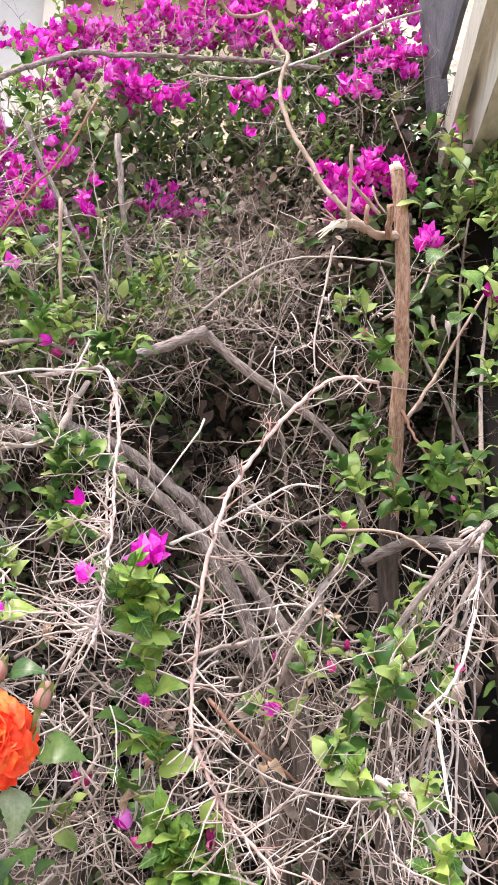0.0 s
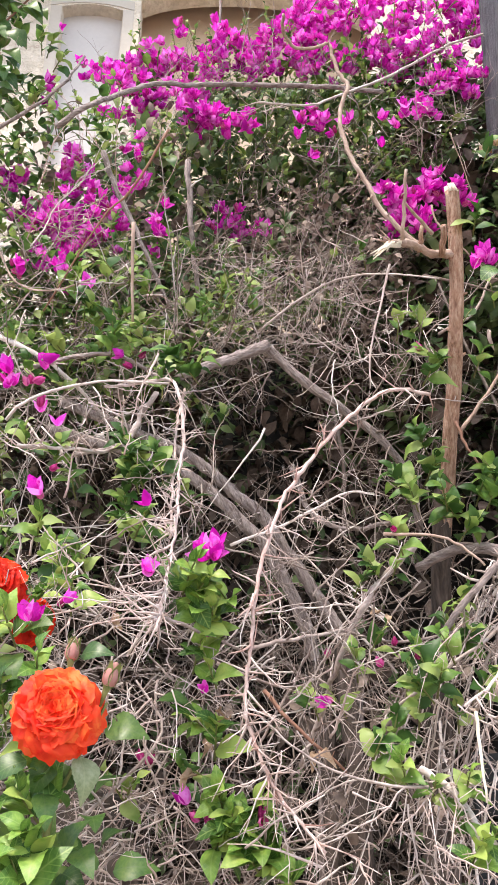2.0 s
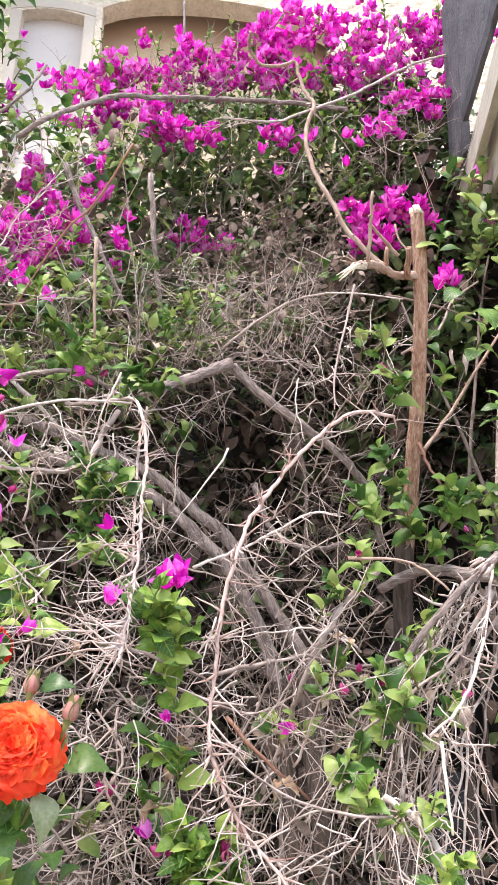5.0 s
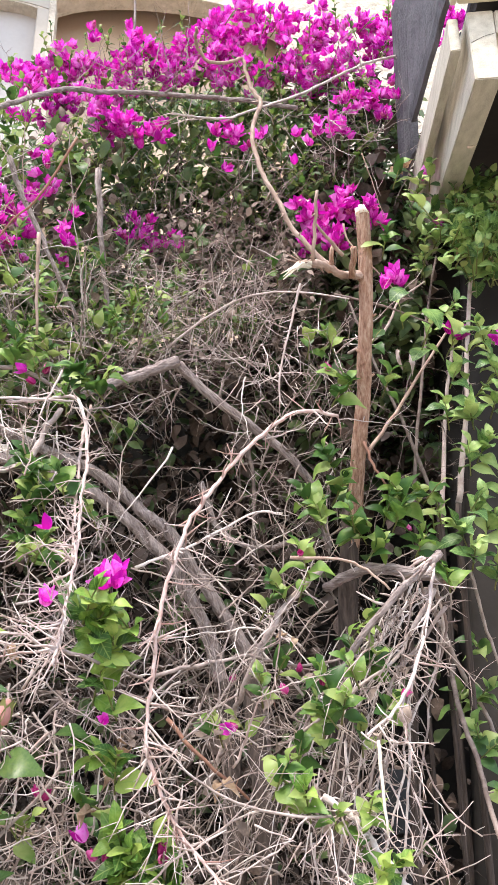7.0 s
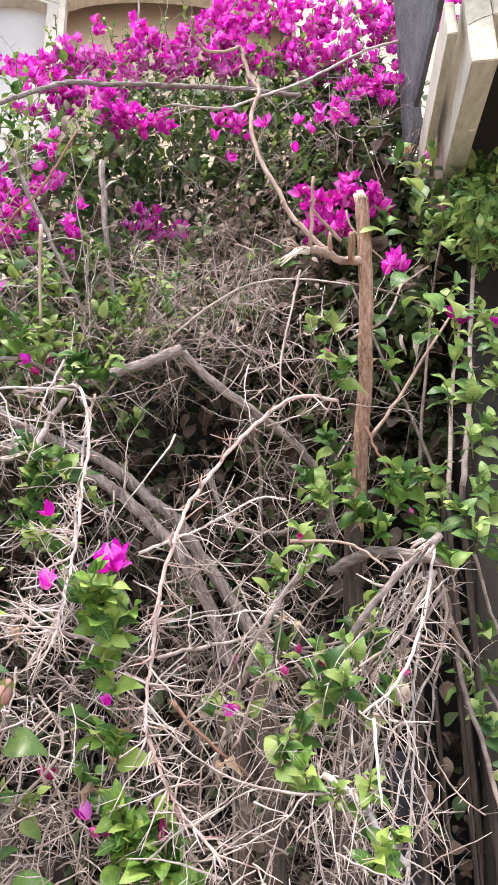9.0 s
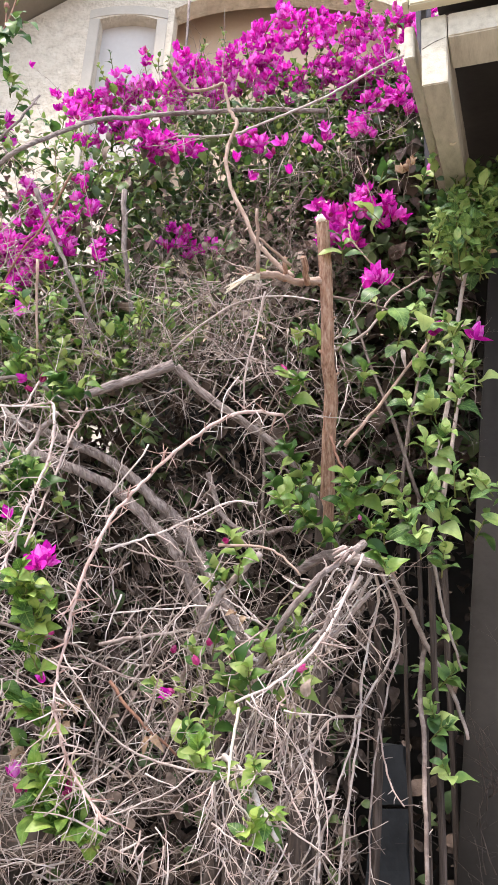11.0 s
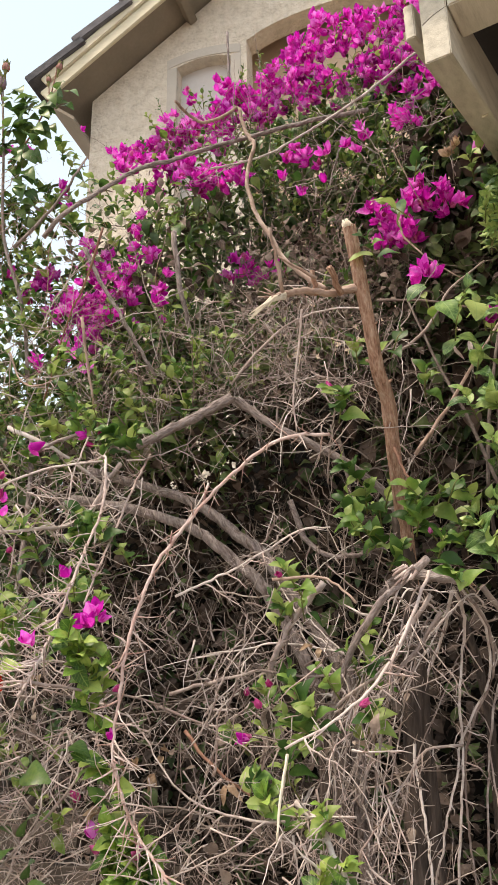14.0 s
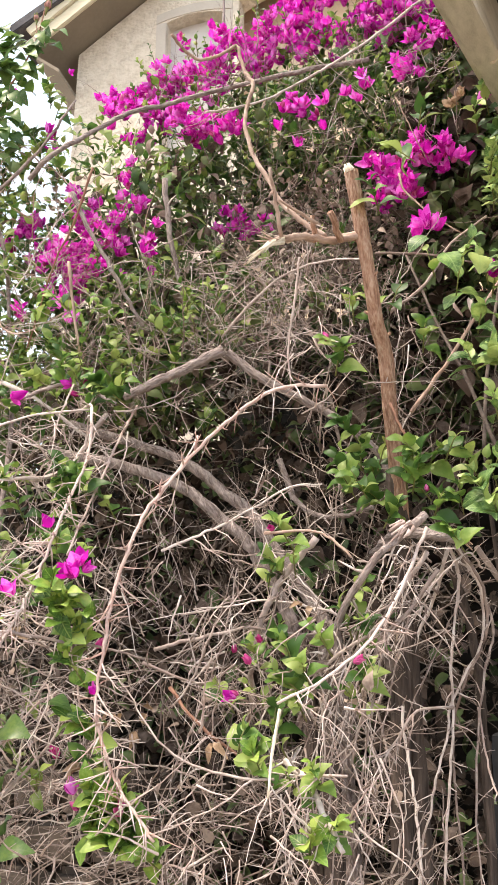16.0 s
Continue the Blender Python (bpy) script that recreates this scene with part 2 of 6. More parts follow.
def part(name, bag, material, parent=None, label="", smooth=True):
    ob = new(name, bag.mesh(name, material, smooth))
    if parent is not None:
        ob.parent = parent
    return tagged(ob, label)


def thing(name, label, category, place=(0, 0, 0), turn=0.0, group="", kind=""):
    ob = new(name)
    ob.matrix_world = pose(*place, 0, 0, turn)
    return tagged(ob, label, category, group, kind)


def box(bag, lo, hi, bevel=0.0, tilt=None):
    """A box from corner to corner with cut edges; tilt: a matrix laid over it."""
    bm = bmesh.new()
    bmesh.ops.create_cube(bm, size=1.0)
    lo, hi = Vector(lo), Vector(hi)
    for v in bm.verts:
        v.co = Vector([(lo[k] + hi[k]) / 2 + v.co[k] * (hi[k] - lo[k]) for k in range(3)])
    if bevel:
        bmesh.ops.bevel(bm, geom=bm.edges[:], offset=bevel, segments=2, affect="EDGES")
    if tilt is not None:
        bm.transform(tilt)
    base = len(bag.v)
    bm.verts.index_update()
    bag.v.extend([v.co[:] for v in bm.verts])
    bag.f.extend([[v.index + base for v in f.verts] for f in bm.faces])
    bm.free()


def curve(points, n):
    """n+1 points along a smooth line through the given ones."""
    p = np.array(points, float)
    p = np.vstack([2 * p[0] - p[1], p, 2 * p[-1] - p[-2]])
    out = []
    for u in np.linspace(0, len(points) - 1 - 1e-6, n + 1):
        k = int(u)
        s = u - k
        a, b, c, d = p[k], p[k + 1], p[k + 2], p[k + 3]
        out.append(0.5 * (2 * b + (c - a) * s + (2 * a - 5 * b + 4 * c - d) * s * s + (3 * b - a - 3 * c + d) * s ** 3))
    return np.array(out)


def tube(bag, pts, r0, r1, sides=5, rough=0.0, tip=False):
    """A tapered stem along pts."""
    pts = np.asarray(pts, float)
    n = len(pts)
    dirs = np.gradient(pts, axis=0)
    dirs /= np.linalg.norm(dirs, axis=1)[:, None] + 1e-9
    ref = np.array((0.31, 0.17, 0.93)) if abs(dirs[0][2]) < 0.8 else np.array((0.95, 0.2, 0.1))
    a = np.cross(dirs, ref)
    a /= np.linalg.norm(a, axis=1)[:, None] + 1e-9
    b = np.cross(dirs, a)
    ang = np.arange(sides) * 2 * math.pi / sides
    wave = np.random.uniform(-1, 1, (n // 4 + 2, sides))
    at = np.linspace(0, len(wave) - 1.001, n)
    low = at.astype(int)
    swell = wave[low] * (1 - (at - low))[:, None] + wave[low + 1] * (at - low)[:, None]
    rad = np.linspace(r0, r1, n)[:, None] * (1 + rough * swell)
    ring = pts[:, None] + rad[..., None] * (np.cos(ang)[None, :, None] * a[:, None] + np.sin(ang)[None, :, None] * b[:, None])
    base = len(bag.v)
    bag.v.extend(ring.reshape(-1, 3).tolist())
    for i in range(n - 1):
        for j in range(sides):
            k = (j + 1) % sides
            bag.f.append([base + i * sides + j, base + i * sides + k, base + (i + 1) * sides + k, base + (i + 1) * sides + j])
    bag.f.append([base + j for j in range(sides)][::-1])
    bag.f.append([base + (n - 1) * sides + j for j in range(sides)])


def rnd(a, b):
    return random.uniform(a, b)


def anyway(z=0.0):
    """A random unit direction, pulled up or down by z."""
    v = Vector((random.gauss(0, 1), random.gauss(0, 1), random.gauss(0, 1) + z))
    return v.normalized() if v.length > 1e-6 else Vector((0, 0, 1))


def thorn(bag, p, d, length, r):
    """A short pointed thorn, often kinked at half its length."""
    p, d = Vector(p), Vector(d).normalized()
    if random.random() < 0.4:
        tube(bag, [p, p + d * length], r, r * 0.35, 3)
        return
    mid = p + d * length * 0.55
    tube(bag, [p, mid, mid + (d + anyway() * 0.6).normalized() * length * 0.5], r, r * 0.35, 3)


def antler(bag, p, d, length, r, fork=0.4, droop=0.0, level=0, keep=0.30):
    """A crooked dead twig: it kinks from knot to knot, with a thorn or a fork at most knots."""
    p, d = Vector(p), Vector(d).normalized()
    step = rnd(0.016, 0.030)
    n = max(2, int(length / step))
    across = d.cross(anyway()).normalized()
    pts, ways = [p], [d]
    for k in range(n):
        d = (d + across * 0.20 * (1 if k % 2 else -1) + anyway() * 0.17 + Vector((0, 0, -droop))).normalized()
        p = p + d * step * rnd(0.7, 1.3)
        pts.append(p)
        ways.append(d)
    tube(bag, pts, r, r * keep, 4)
    for k in range(1, n):
        if random.random() > 0.78:
            continue
        side = (ways[k] * 0.55 + across * (0.8 if k % 2 else -0.8) + anyway() * 0.5).normalized()
        here = r * (1 - (1 - keep) * k / n)
        if level < 2 and random.random() < fork and length > 0.05:
            antler(bag, pts[k], side, length * rnd(0.28, 0.6), here * 0.8, fork * 0.75, droop, level + 1, keep)
        else:
            thorn(bag, pts[k], side, rnd(0.008, 0.028), here * 0.8)


def along_line(pts, every):
    """Places and directions along a line, at uneven steps."""
    pts = np.asarray(pts, float)
    seg = np.linalg.norm(np.diff(pts, axis=0), axis=1)
    s = np.r_[0, np.cumsum(seg)]
    u = rnd(0, every)
    while u < s[-1]:
        k = max(1, min(int(np.searchsorted(s, u)), len(pts) - 1))
        a, b = Vector(pts[k - 1]), Vector(pts[k])
        yield a.lerp(b, (u - s[k - 1]) / (seg[k - 1] + 1e-9)), (b - a).normalized()
        u += every * rnd(0.4, 1.7)


def spurs_along(bag, pts, r, every=0.02, size=0.03):
    """Thorns and short forked spurs all along a stem."""
    for p, ahead in along_line(pts, every):
        d = (anyway() + ahead * 0.35).normalized()
        long = size * rnd(0.4, 1.6)
        if long > 0.03:
            antler(bag, p, d, long, r * rnd(0.6, 0.9), 0.25, 0.0, 1)
        else:
            thorn(bag, p, d, long, r * rnd(0.6, 0.95))


def ridged(bag, pts, r0, r1, sides=20, depth=0.10):
    """A stem with lengthwise ridges and fissures in its bark."""
    pts = np.asarray(pts, float)
    n = len(pts)
    dirs = np.gradient(pts, axis=0)
    dirs /= np.linalg.norm(dirs, axis=1)[:, None]
    a = np.cross(dirs, np.array((0.95, 0.2, 0.1)))
    a /= np.linalg.norm(a, axis=1)[:, None]
    b = np.cross(dirs, a)
    base = len(bag.v)
    for i in range(n):
        for j in range(sides):
            ang = j * 2 * math.pi / sides
            u = np.array((math.cos(ang), math.sin(ang))) * 2.6
            groove = noise.noise(Vector((u[0], u[1], i * 0.06))) + 0.8 * noise.noise(Vector((u[0] * 2.3, u[1] * 2.3, i * 0.10 + 7)))
            r = (r0 + (r1 - r0) * i / (n - 1)) * (1 + depth * groove + 0.11 * noise.noise(Vector((i * 0.22, 3, 1))))
            bag.v.append(tuple(pts[i] + r * (math.cos(ang) * a[i] + math.sin(ang) * b[i])))
    for i in range(n - 1):
        for j in range(sides):
            k = (j + 1) % sides
            bag.f.append([base + i * sides + j, base + i * sides + k, base + (i + 1) * sides + k, base + (i + 1) * sides + j])
    bag.f.append([base + j for j in range(sides)][::-1])
    bag.f.append([base + (n - 1) * sides + j for j in range(sides)])


def leaf_shape(width=0.3, fold=0.25, curl=0.2, wave=0.0, rows=7, tip=1.0):
    """An ovate pointed leaf on a short stalk, one long, along +y, face up."""
    pts, faces = [], []
    for i in range(rows + 1):
        s = i / rows
        w = width * math.sin(math.pi * s ** 0.76) ** 0.80 * (1 - 0.45 * s ** 2.2 * tip) + (0.012 if i == 0 else 0)
        z = 0.10 * math.sin(math.pi * s) - curl * s * s
        for k in (-1, 0, 1):
            lift = abs(k) * w * fold * (1 - 0.5 * s)
            pts.append((k * w, s, z + lift + wave * math.sin(s * 8 + 2 * k) * 0.04 * abs(k)))
    for i in range(rows):
        for k in range(2):
            a = i * 3 + k
            faces.append([a, a + 1, a + 4, a + 3])
    return np.array(pts), faces


def bloom_shape(spread=0.5, seed=0):
    """Three crinkled papery bracts round a centre, one bract one long."""
    r = random.Random(seed)
    pts, faces = [], []
    cols, rows = 4, 5
    for b in range(3):
        turn = Matrix.Rotation(b * 2.0944 + r.uniform(-0.3, 0.3), 3, "Z")
        lean = spread * r.uniform(0.7, 1.3)
        roll_out = r.uniform(0.05, 0.35)
        base = len(pts)
        for i in range(rows + 1):
            s = i / rows
            w = 0.37 * math.sin(math.pi * (0.07 + 0.90 * s ** 0.80)) ** 0.8
            for k in range(cols + 1):
                q = 2 * k / cols - 1
                bulge = 0.20 * math.sin(math.pi * min(1, s * 1.1))
                out = 0.07 + math.sin(lean) * s + bulge * (1 - q * q) - 0.30 * w * q * q + roll_out * s ** 3
                up = math.cos(lean) * s - 0.10 * roll_out * s
                crinkle = 0.035 * r.uniform(-1, 1) * (s if 0 < i else 0)
                pts.append(turn @ Vector((q * w, out + crinkle, up + 0.5 * crinkle)))
        for i in range(rows):
            for k in range(cols):
                a = base + i * (cols + 1) + k
                faces.append([a, a + 1, a + cols + 2, a + cols + 1])
    return np.array([list(p) for p in pts]), faces


def facing(p, d, size, spin=None):
    """A pose at p whose z axis points along d."""
    q = Vector(d).to_track_quat("Z", "Y").to_matrix().to_4x4()
    return Matrix.Translation(p) @ q @ Matrix.Rotation(rnd(0, 6.283) if spin is None else spin, 4, "Z") @ Matrix.Scale(size, 4)


def leaf_pose(p, out, size):
    """A leaf at p that grows along out, its face turned up."""
    y = Vector(out).normalized()
    x = y.cross(Vector((rnd(-0.5, 0.5), rnd(-1.5, -0.2), 0.8)))
    x = x.normalized() if x.length > 1e-3 else Vector((1, 0, 0))
    z = x.cross(y)
    m = Matrix((x, y, z)).transposed().to_4x4()
    return Matrix.Translation(p) @ m @ Matrix.Scale(size, 4)


LEAVES = [leaf_shape(0.31, 0.28, 0.05, 0.8, 8, 0.55), leaf_shape(0.34, 0.18, 0.20, 1.2, 8, 0.45), leaf_shape(0.28, 0.45, -0.08, 0.6, 8, 0.6), leaf_shape(0.35, 0.25, 0.28, 1.6, 8, 0.45), leaf_shape(0.31, 0.55, 0.1, 1.0, 8, 0.55)]
BLOOMS = [bloom_shape(0.20, 1), bloom_shape(0.30, 2), bloom_shape(0.48, 3), bloom_shape(0.26, 4)]
BUDS = [bloom_shape(0.05, 7), bloom_shape(0.12, 8)]

# ---- ground ----
bag = Bag()
for i in range(41):
    for j in range(41):
        x, y = (i - 20) ** 3 / 16.0, (j - 20) ** 3 / 16.0
        bag.v.append((x, y, 0.04 * noise.noise(Vector((x * 0.9, y * 0.9, 0))) if abs(x) < 60 and abs(y) < 60 else 0.0))
for i in range(40):
    for j in range(40):
        a = i * 41 + j
        bag.f.append([a, a + 41, a + 42, a + 1])
tagged(part("ground", bag, M_SOIL), "unseen garden soil, kept pale to bounce light upward", "ground", kind="structure")

# ---- the stucco house behind the hedge ----
HX, HY, HT = -1.161, 3.919, 8.49
house = thing("stucco_house", "beige stucco house with a tiled gable and arched opening", "house", (HX, HY, 0), HT)
RISE = 0.735
SIDE, RIDGE = -1.0, 2.2


def rake(s):
    """Height of the underside of the gable roof."""
    return 5.569 + RISE * (min(s, 2 * RIDGE - s) + 1.1)


def arch_top(s):
    return 5.74 + 0.27 * math.sqrt(max(0.0, 1 - ((s - 0.84) / 0.80) ** 2))


def niche_top(s):
    return 5.76 + 0.035 * (1 - ((s + 0.19) / 0.19) ** 2)


def wall_strip(bag, a, b, lo_a, lo_b, hi_a, hi_b, y0, y1):
    base = len(bag.v)
    bag.v.extend([(a, y0, lo_a), (b, y0, lo_b), (b, y0, hi_b), (a, y0, hi_a), (a, y1, lo_a), (b, y1, lo_b), (b, y1, hi_b), (a, y1, hi_a)])
    for f in ((0, 1, 2, 3), (5, 4, 7, 6), (4, 0, 3, 7), (1, 5, 6, 2), (3, 2, 6, 7), (4, 5, 1, 0)):
        bag.f.append([base + k for k in f])


bag = Bag()
NICHE, ARCH = (-0.38, 0.0), (0.11, 1.57)
cuts = sorted({SIDE, *np.linspace(*NICHE, 9).round(4).tolist(), *np.linspace(*ARCH, 17).round(4).tolist(), RIDGE, 2 * RIDGE - SIDE})
for a, b in zip(cuts, cuts[1:]):
    m = (a + b) / 2
    hole = (4.55, niche_top) if NICHE[0] < m < NICHE[1] else (3.0, arch_top) if ARCH[0] < m < ARCH[1] else None
    if hole:
        wall_strip(bag, a, b, 0, 0, hole[0], hole[0], 0, 0.14)
        wall_strip(bag, a, b, hole[1](a), hole[1](b), rake(a), rake(b), 0, 0.14)
    else:
        wall_strip(bag, a, b, 0, 0, rake(a), rake(b), 0, 0.14)
bag.weld()
part("front_wall", bag, M_STUCCO, house, "beige dashed stucco gable wall", False)
bag = Bag()
wall_strip(bag, SIDE, SIDE + 0.22, 0, 0, 5.3, 5.3, 0.14, 5)
part("side_wall", bag, M_STUCCO, house, "", False)
bag = Bag()
wall_strip(bag, -0.42, 0.05, 4.4, 4.4, 5.9, 5.9, 0.09, 0.12)
niche = part("niche", bag, M_PANEL, house, "shallow lilac-grey blind window niche", False)
bag = Bag()
for s0 in (-0.45, 0.0):
    box(bag, (s0, -0.005, 4.5), (s0 + 0.07, 0.03, 5.765), 0.004)
for k in range(12):
    a, b = -0.45 + 0.52 * k / 12, -0.45 + 0.52 * (k + 1) / 12
    lo = lambda s: 5.762 + 0.04 * (1 - ((s + 0.19) / 0.26) ** 2)
    wall_strip(bag, a, b, lo(a), lo(b), lo(a) + 0.07, lo(b) + 0.07, -0.005, 0.03)
part("niche_frame", bag, M_TRIM, niche, "raised smooth frame with a flat arch", False)
bag = Bag()
wall_strip(bag, 0.0, 1.7, 2.9, 2.9, 6.6, 6.6, 0.30, 0.35)
wall_strip(bag, 0.0, 0.04, 2.9, 2.9, 6.6, 6.6, 0.142, 0.30)
wall_strip(bag, 1.64, 1.7, 2.9, 2.9, 6.6, 6.6, 0.142, 0.30)
wall_strip(bag, 0.0, 1.7, 2.9, 2.9, 3.0, 3.0, 0.142, 0.30)
wall_strip(bag, 0.0, 1.7, 6.55, 6.55, 6.6, 6.6, 0.142, 0.30)
bag.weld()
part("arched_recess", bag, M_TAN, house, "shaded tan wall inside the arched opening", False)
# roof, boards and tiles; the near slope faces the garden side
slope = math.atan(RISE)
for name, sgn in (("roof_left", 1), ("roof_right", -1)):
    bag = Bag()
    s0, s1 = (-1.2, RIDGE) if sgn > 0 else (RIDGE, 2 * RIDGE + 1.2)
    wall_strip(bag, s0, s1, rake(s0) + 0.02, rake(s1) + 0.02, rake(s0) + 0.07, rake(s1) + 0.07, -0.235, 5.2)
    # the dark underside colour carries the shade below the roof
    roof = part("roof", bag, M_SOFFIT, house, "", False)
    if sgn > 0:
        left_roof = roof


def along(s, up, y0, y1, length, thick, bag, lift=0.0):
    """A board laid along the rake from s."""
    m = Matrix.Translation((s, 0, rake(s) + up)) @ Matrix.Rotation(-slope - lift, 4, "Y")
    box(bag, (0, y0, 0), (length, y1, thick), 0.006, m)


for name, up, y0, y1, th, lab in (("barge_board", 0.0, -0.265, -0.237, 0.088, "cream painted barge board"), ("barge_trim", 0.105, -0.285, -0.255, 0.075, "narrow cream trim board")):
    bag = Bag()
    along(-1.2, up, y0, y1, 4.2, th, bag)
    part(name, bag, M_FASCIA, house, lab, False)
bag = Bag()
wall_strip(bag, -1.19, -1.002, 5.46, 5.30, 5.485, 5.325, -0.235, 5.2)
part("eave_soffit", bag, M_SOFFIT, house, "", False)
bag = Bag()
m = Matrix.Translation((-0.28, 0, rake(-0.28) - 0.075)) @ Matrix.Rotation(-slope, 4, "Y")
box(bag, (0, -0.235, 0), (0.06, 0, 0.08), 0.005, m)
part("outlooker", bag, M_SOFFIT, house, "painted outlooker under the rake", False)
for k in range(11):
    bag = Bag()
    along(-1.32 + k * 0.33, 0.215, -0.31, 0.0, 0.47, 0.07, bag, -0.10)
    part("roof_tile", bag, M_TILE, left_roof, "", False)
bag = Bag()
wall_strip(bag, -1.2, RIDGE, rake(-1.2) + 0.2, rake(RIDGE) + 0.2, rake(-1.2) + 0.26, rake(RIDGE) + 0.26, 0.0, 5.2)
part("tile_field", bag, M_TILE, left_roof, "", False)

# ---- the low eave beside the hedge ----
eave = thing("roof_eave", "cream painted eave with rafter tails and grey roof tiles", "eave", (0.55, 1.3, 0), -6.2)
eave_at = Matrix.Translation((-0.55, -1.3, 0))
PITCH = 0.245


def plumb_end(x0, x1, z0, z1, name, material, y0=1.30, length=1.5, label=""):
    """A rafter with an upright front end."""
    bag = Bag()
    prof = [(0, z0), (0, z1), (length, z1 + PITCH * length), (length, z0 + PITCH * length)]
    bm = bmesh.new()
    a = [bm.verts.new((x0 - 0.55, y0 - 1.3 + y, z)) for y, z in prof]
    b = [bm.verts.new((x1 - 0.55, y0 - 1.3 + y, z)) for y, z in prof]
    bm.faces.new(a)
    bm.faces.new(b[::-1])
    for k in range(4):
        bm.faces.new([a[(k + 1) % 4], a[k], b[k], b[(k + 1) % 4]])
    bmesh.ops.recalc_face_normals(bm, faces=bm.faces)
    bmesh.ops.bevel(bm, geom=bm.edges[:], offset=0.0025, segments=2, affect="EDGES")
    bm.verts.index_update()
    bag.v.extend([v.co[:] for v in bm.verts])
    bag.f.extend([[v.index for v in f.verts] for f in bm.faces])
    bm.free()
    return part(name, bag, material, eave, label, False)


plumb_end(0.542, 0.597, 2.676, 2.862, "rafter", M_BEAM, 1.30, 1.6, "weathered cream rafter tail with a cracked end")
plumb_end(0.503, 0.525, 2.772, 2.862, "verge_rafter", M_BEAM, 1.315, 1.6, "narrow cream verge rafter")
for x in (1.15, 1.75, 2.35):
    plumb_end(x, x + 0.055, 2.676, 2.862, "rafter", M_BEAM, 1.30, 1.6)
bag = Bag()
box(bag, (0.599 - 0.55, 0.0, 2.797), (3.0 - 0.55, 0.10, 2.862), 0.003)
part("blocking", bag, M_BEAM, eave, "cream blocking board between rafters", False)
bag = Bag()
box(bag, (0.52 - 0.55, -0.04, 2.866), (3.0 - 0.55, -0.015, 3.02), 0.003)
box(bag, (0.506 - 0.55, -0.045, 2.868), (0.5185 - 0.55, -0.012, 3.02), 0.002)
part("fascia", bag, M_FASCIA, eave, "cream fascia board above the rafter tails", False)
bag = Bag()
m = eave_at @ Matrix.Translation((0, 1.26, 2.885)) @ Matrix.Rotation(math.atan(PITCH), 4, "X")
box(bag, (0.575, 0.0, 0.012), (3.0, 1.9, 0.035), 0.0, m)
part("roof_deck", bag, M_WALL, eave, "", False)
# crack across the rafter end
bag = Bag()
tube(bag, curve([(0.544 - 0.55, -0.0005, 2.775), (0.57 - 0.55, -0.0005, 2.789), (0.597 - 0.55, -0.0005, 2.797)], 6), 0.0007, 0.0004, 4)
part("crack", bag, M_WALL, eave)
bag = Bag()
tube(bag, curve([(0.576 - 0.55, 0.295, 2.748), (0.584 - 0.55, 0.288, 2.741), (0.590 - 0.55, 0.29, 2.748)], 4), 0.004, 0.002, 5)
part("splinter", bag, M_WOOD, eave)
# grey verge tiles hanging down beside the rafters
for xa, xb, y0, y1, z0, z1, lean in ((0.560, 0.490, 1.20, 1.83, 3.04, 3.44, 0.40), (0.504, 0.474, 1.93, 2.06, 3.02, 3.535, 0.30)):
    bag = Bag()
    bm = bmesh.new()
    n = 9
    rows = []
    for i in range(n + 1):
        s = i / n
        y = y0 + (y1 - y0) * s
        x = xa + (xb - xa) * s
        wob = 0.003 * math.sin(i * 2.7 + xa * 90)
        prof = [(x - 0.006 + wob, z0 + wob), (x + 0.006, z0 - 0.004 - wob), (x + 0.009, z0 + 0.02), (x + 0.009, z1), (x - 0.009, z1), (x - 0.010 + wob, z0 + 0.03)]
        rows.append([bm.verts.new((px - 0.55, y - 1.3 - lean * (pz - z0), pz)) for px, pz in prof])
    for i in range(n):
        for k in range(6):
            bm.faces.new([rows[i][k], rows[i][(k + 1) % 6], rows[i + 1][(k + 1) % 6], rows[i + 1][k]])
    bm.faces.new(rows[0][::-1])
    bm.faces.new(rows[-1])
    bmesh.ops.recalc_face_normals(bm, faces=bm.faces)
    bm.verts.index_update()
    bag.v.extend([v.co[:] for v in bm.verts])
    bag.f.extend([[v.index for v in f.verts] for f in bm.faces])
    bm.free()
    part("verge_tile", bag, M_TILE, eave, "rough grey concrete verge tile", False)
for k in range(5):
    bag = Bag()
    m = eave_at @ Matrix.Translation((0, 1.18 + k * 0.36, 2.935 + k * 0.36 * PITCH)) @ Matrix.Rotation(math.atan(PITCH) - 0.06, 4, "X")
    box(bag, (0.575, 0, 0), (3.0, 0.42, 0.03), 0.004, m)
    part("roof_tile", bag, M_TILE, eave, "", False)
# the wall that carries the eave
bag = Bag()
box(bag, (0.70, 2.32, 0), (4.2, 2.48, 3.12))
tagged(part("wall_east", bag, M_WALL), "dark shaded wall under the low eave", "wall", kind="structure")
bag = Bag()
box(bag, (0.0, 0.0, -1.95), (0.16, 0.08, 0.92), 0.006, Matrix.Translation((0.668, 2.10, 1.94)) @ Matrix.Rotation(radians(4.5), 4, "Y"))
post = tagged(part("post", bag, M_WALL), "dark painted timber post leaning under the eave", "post")

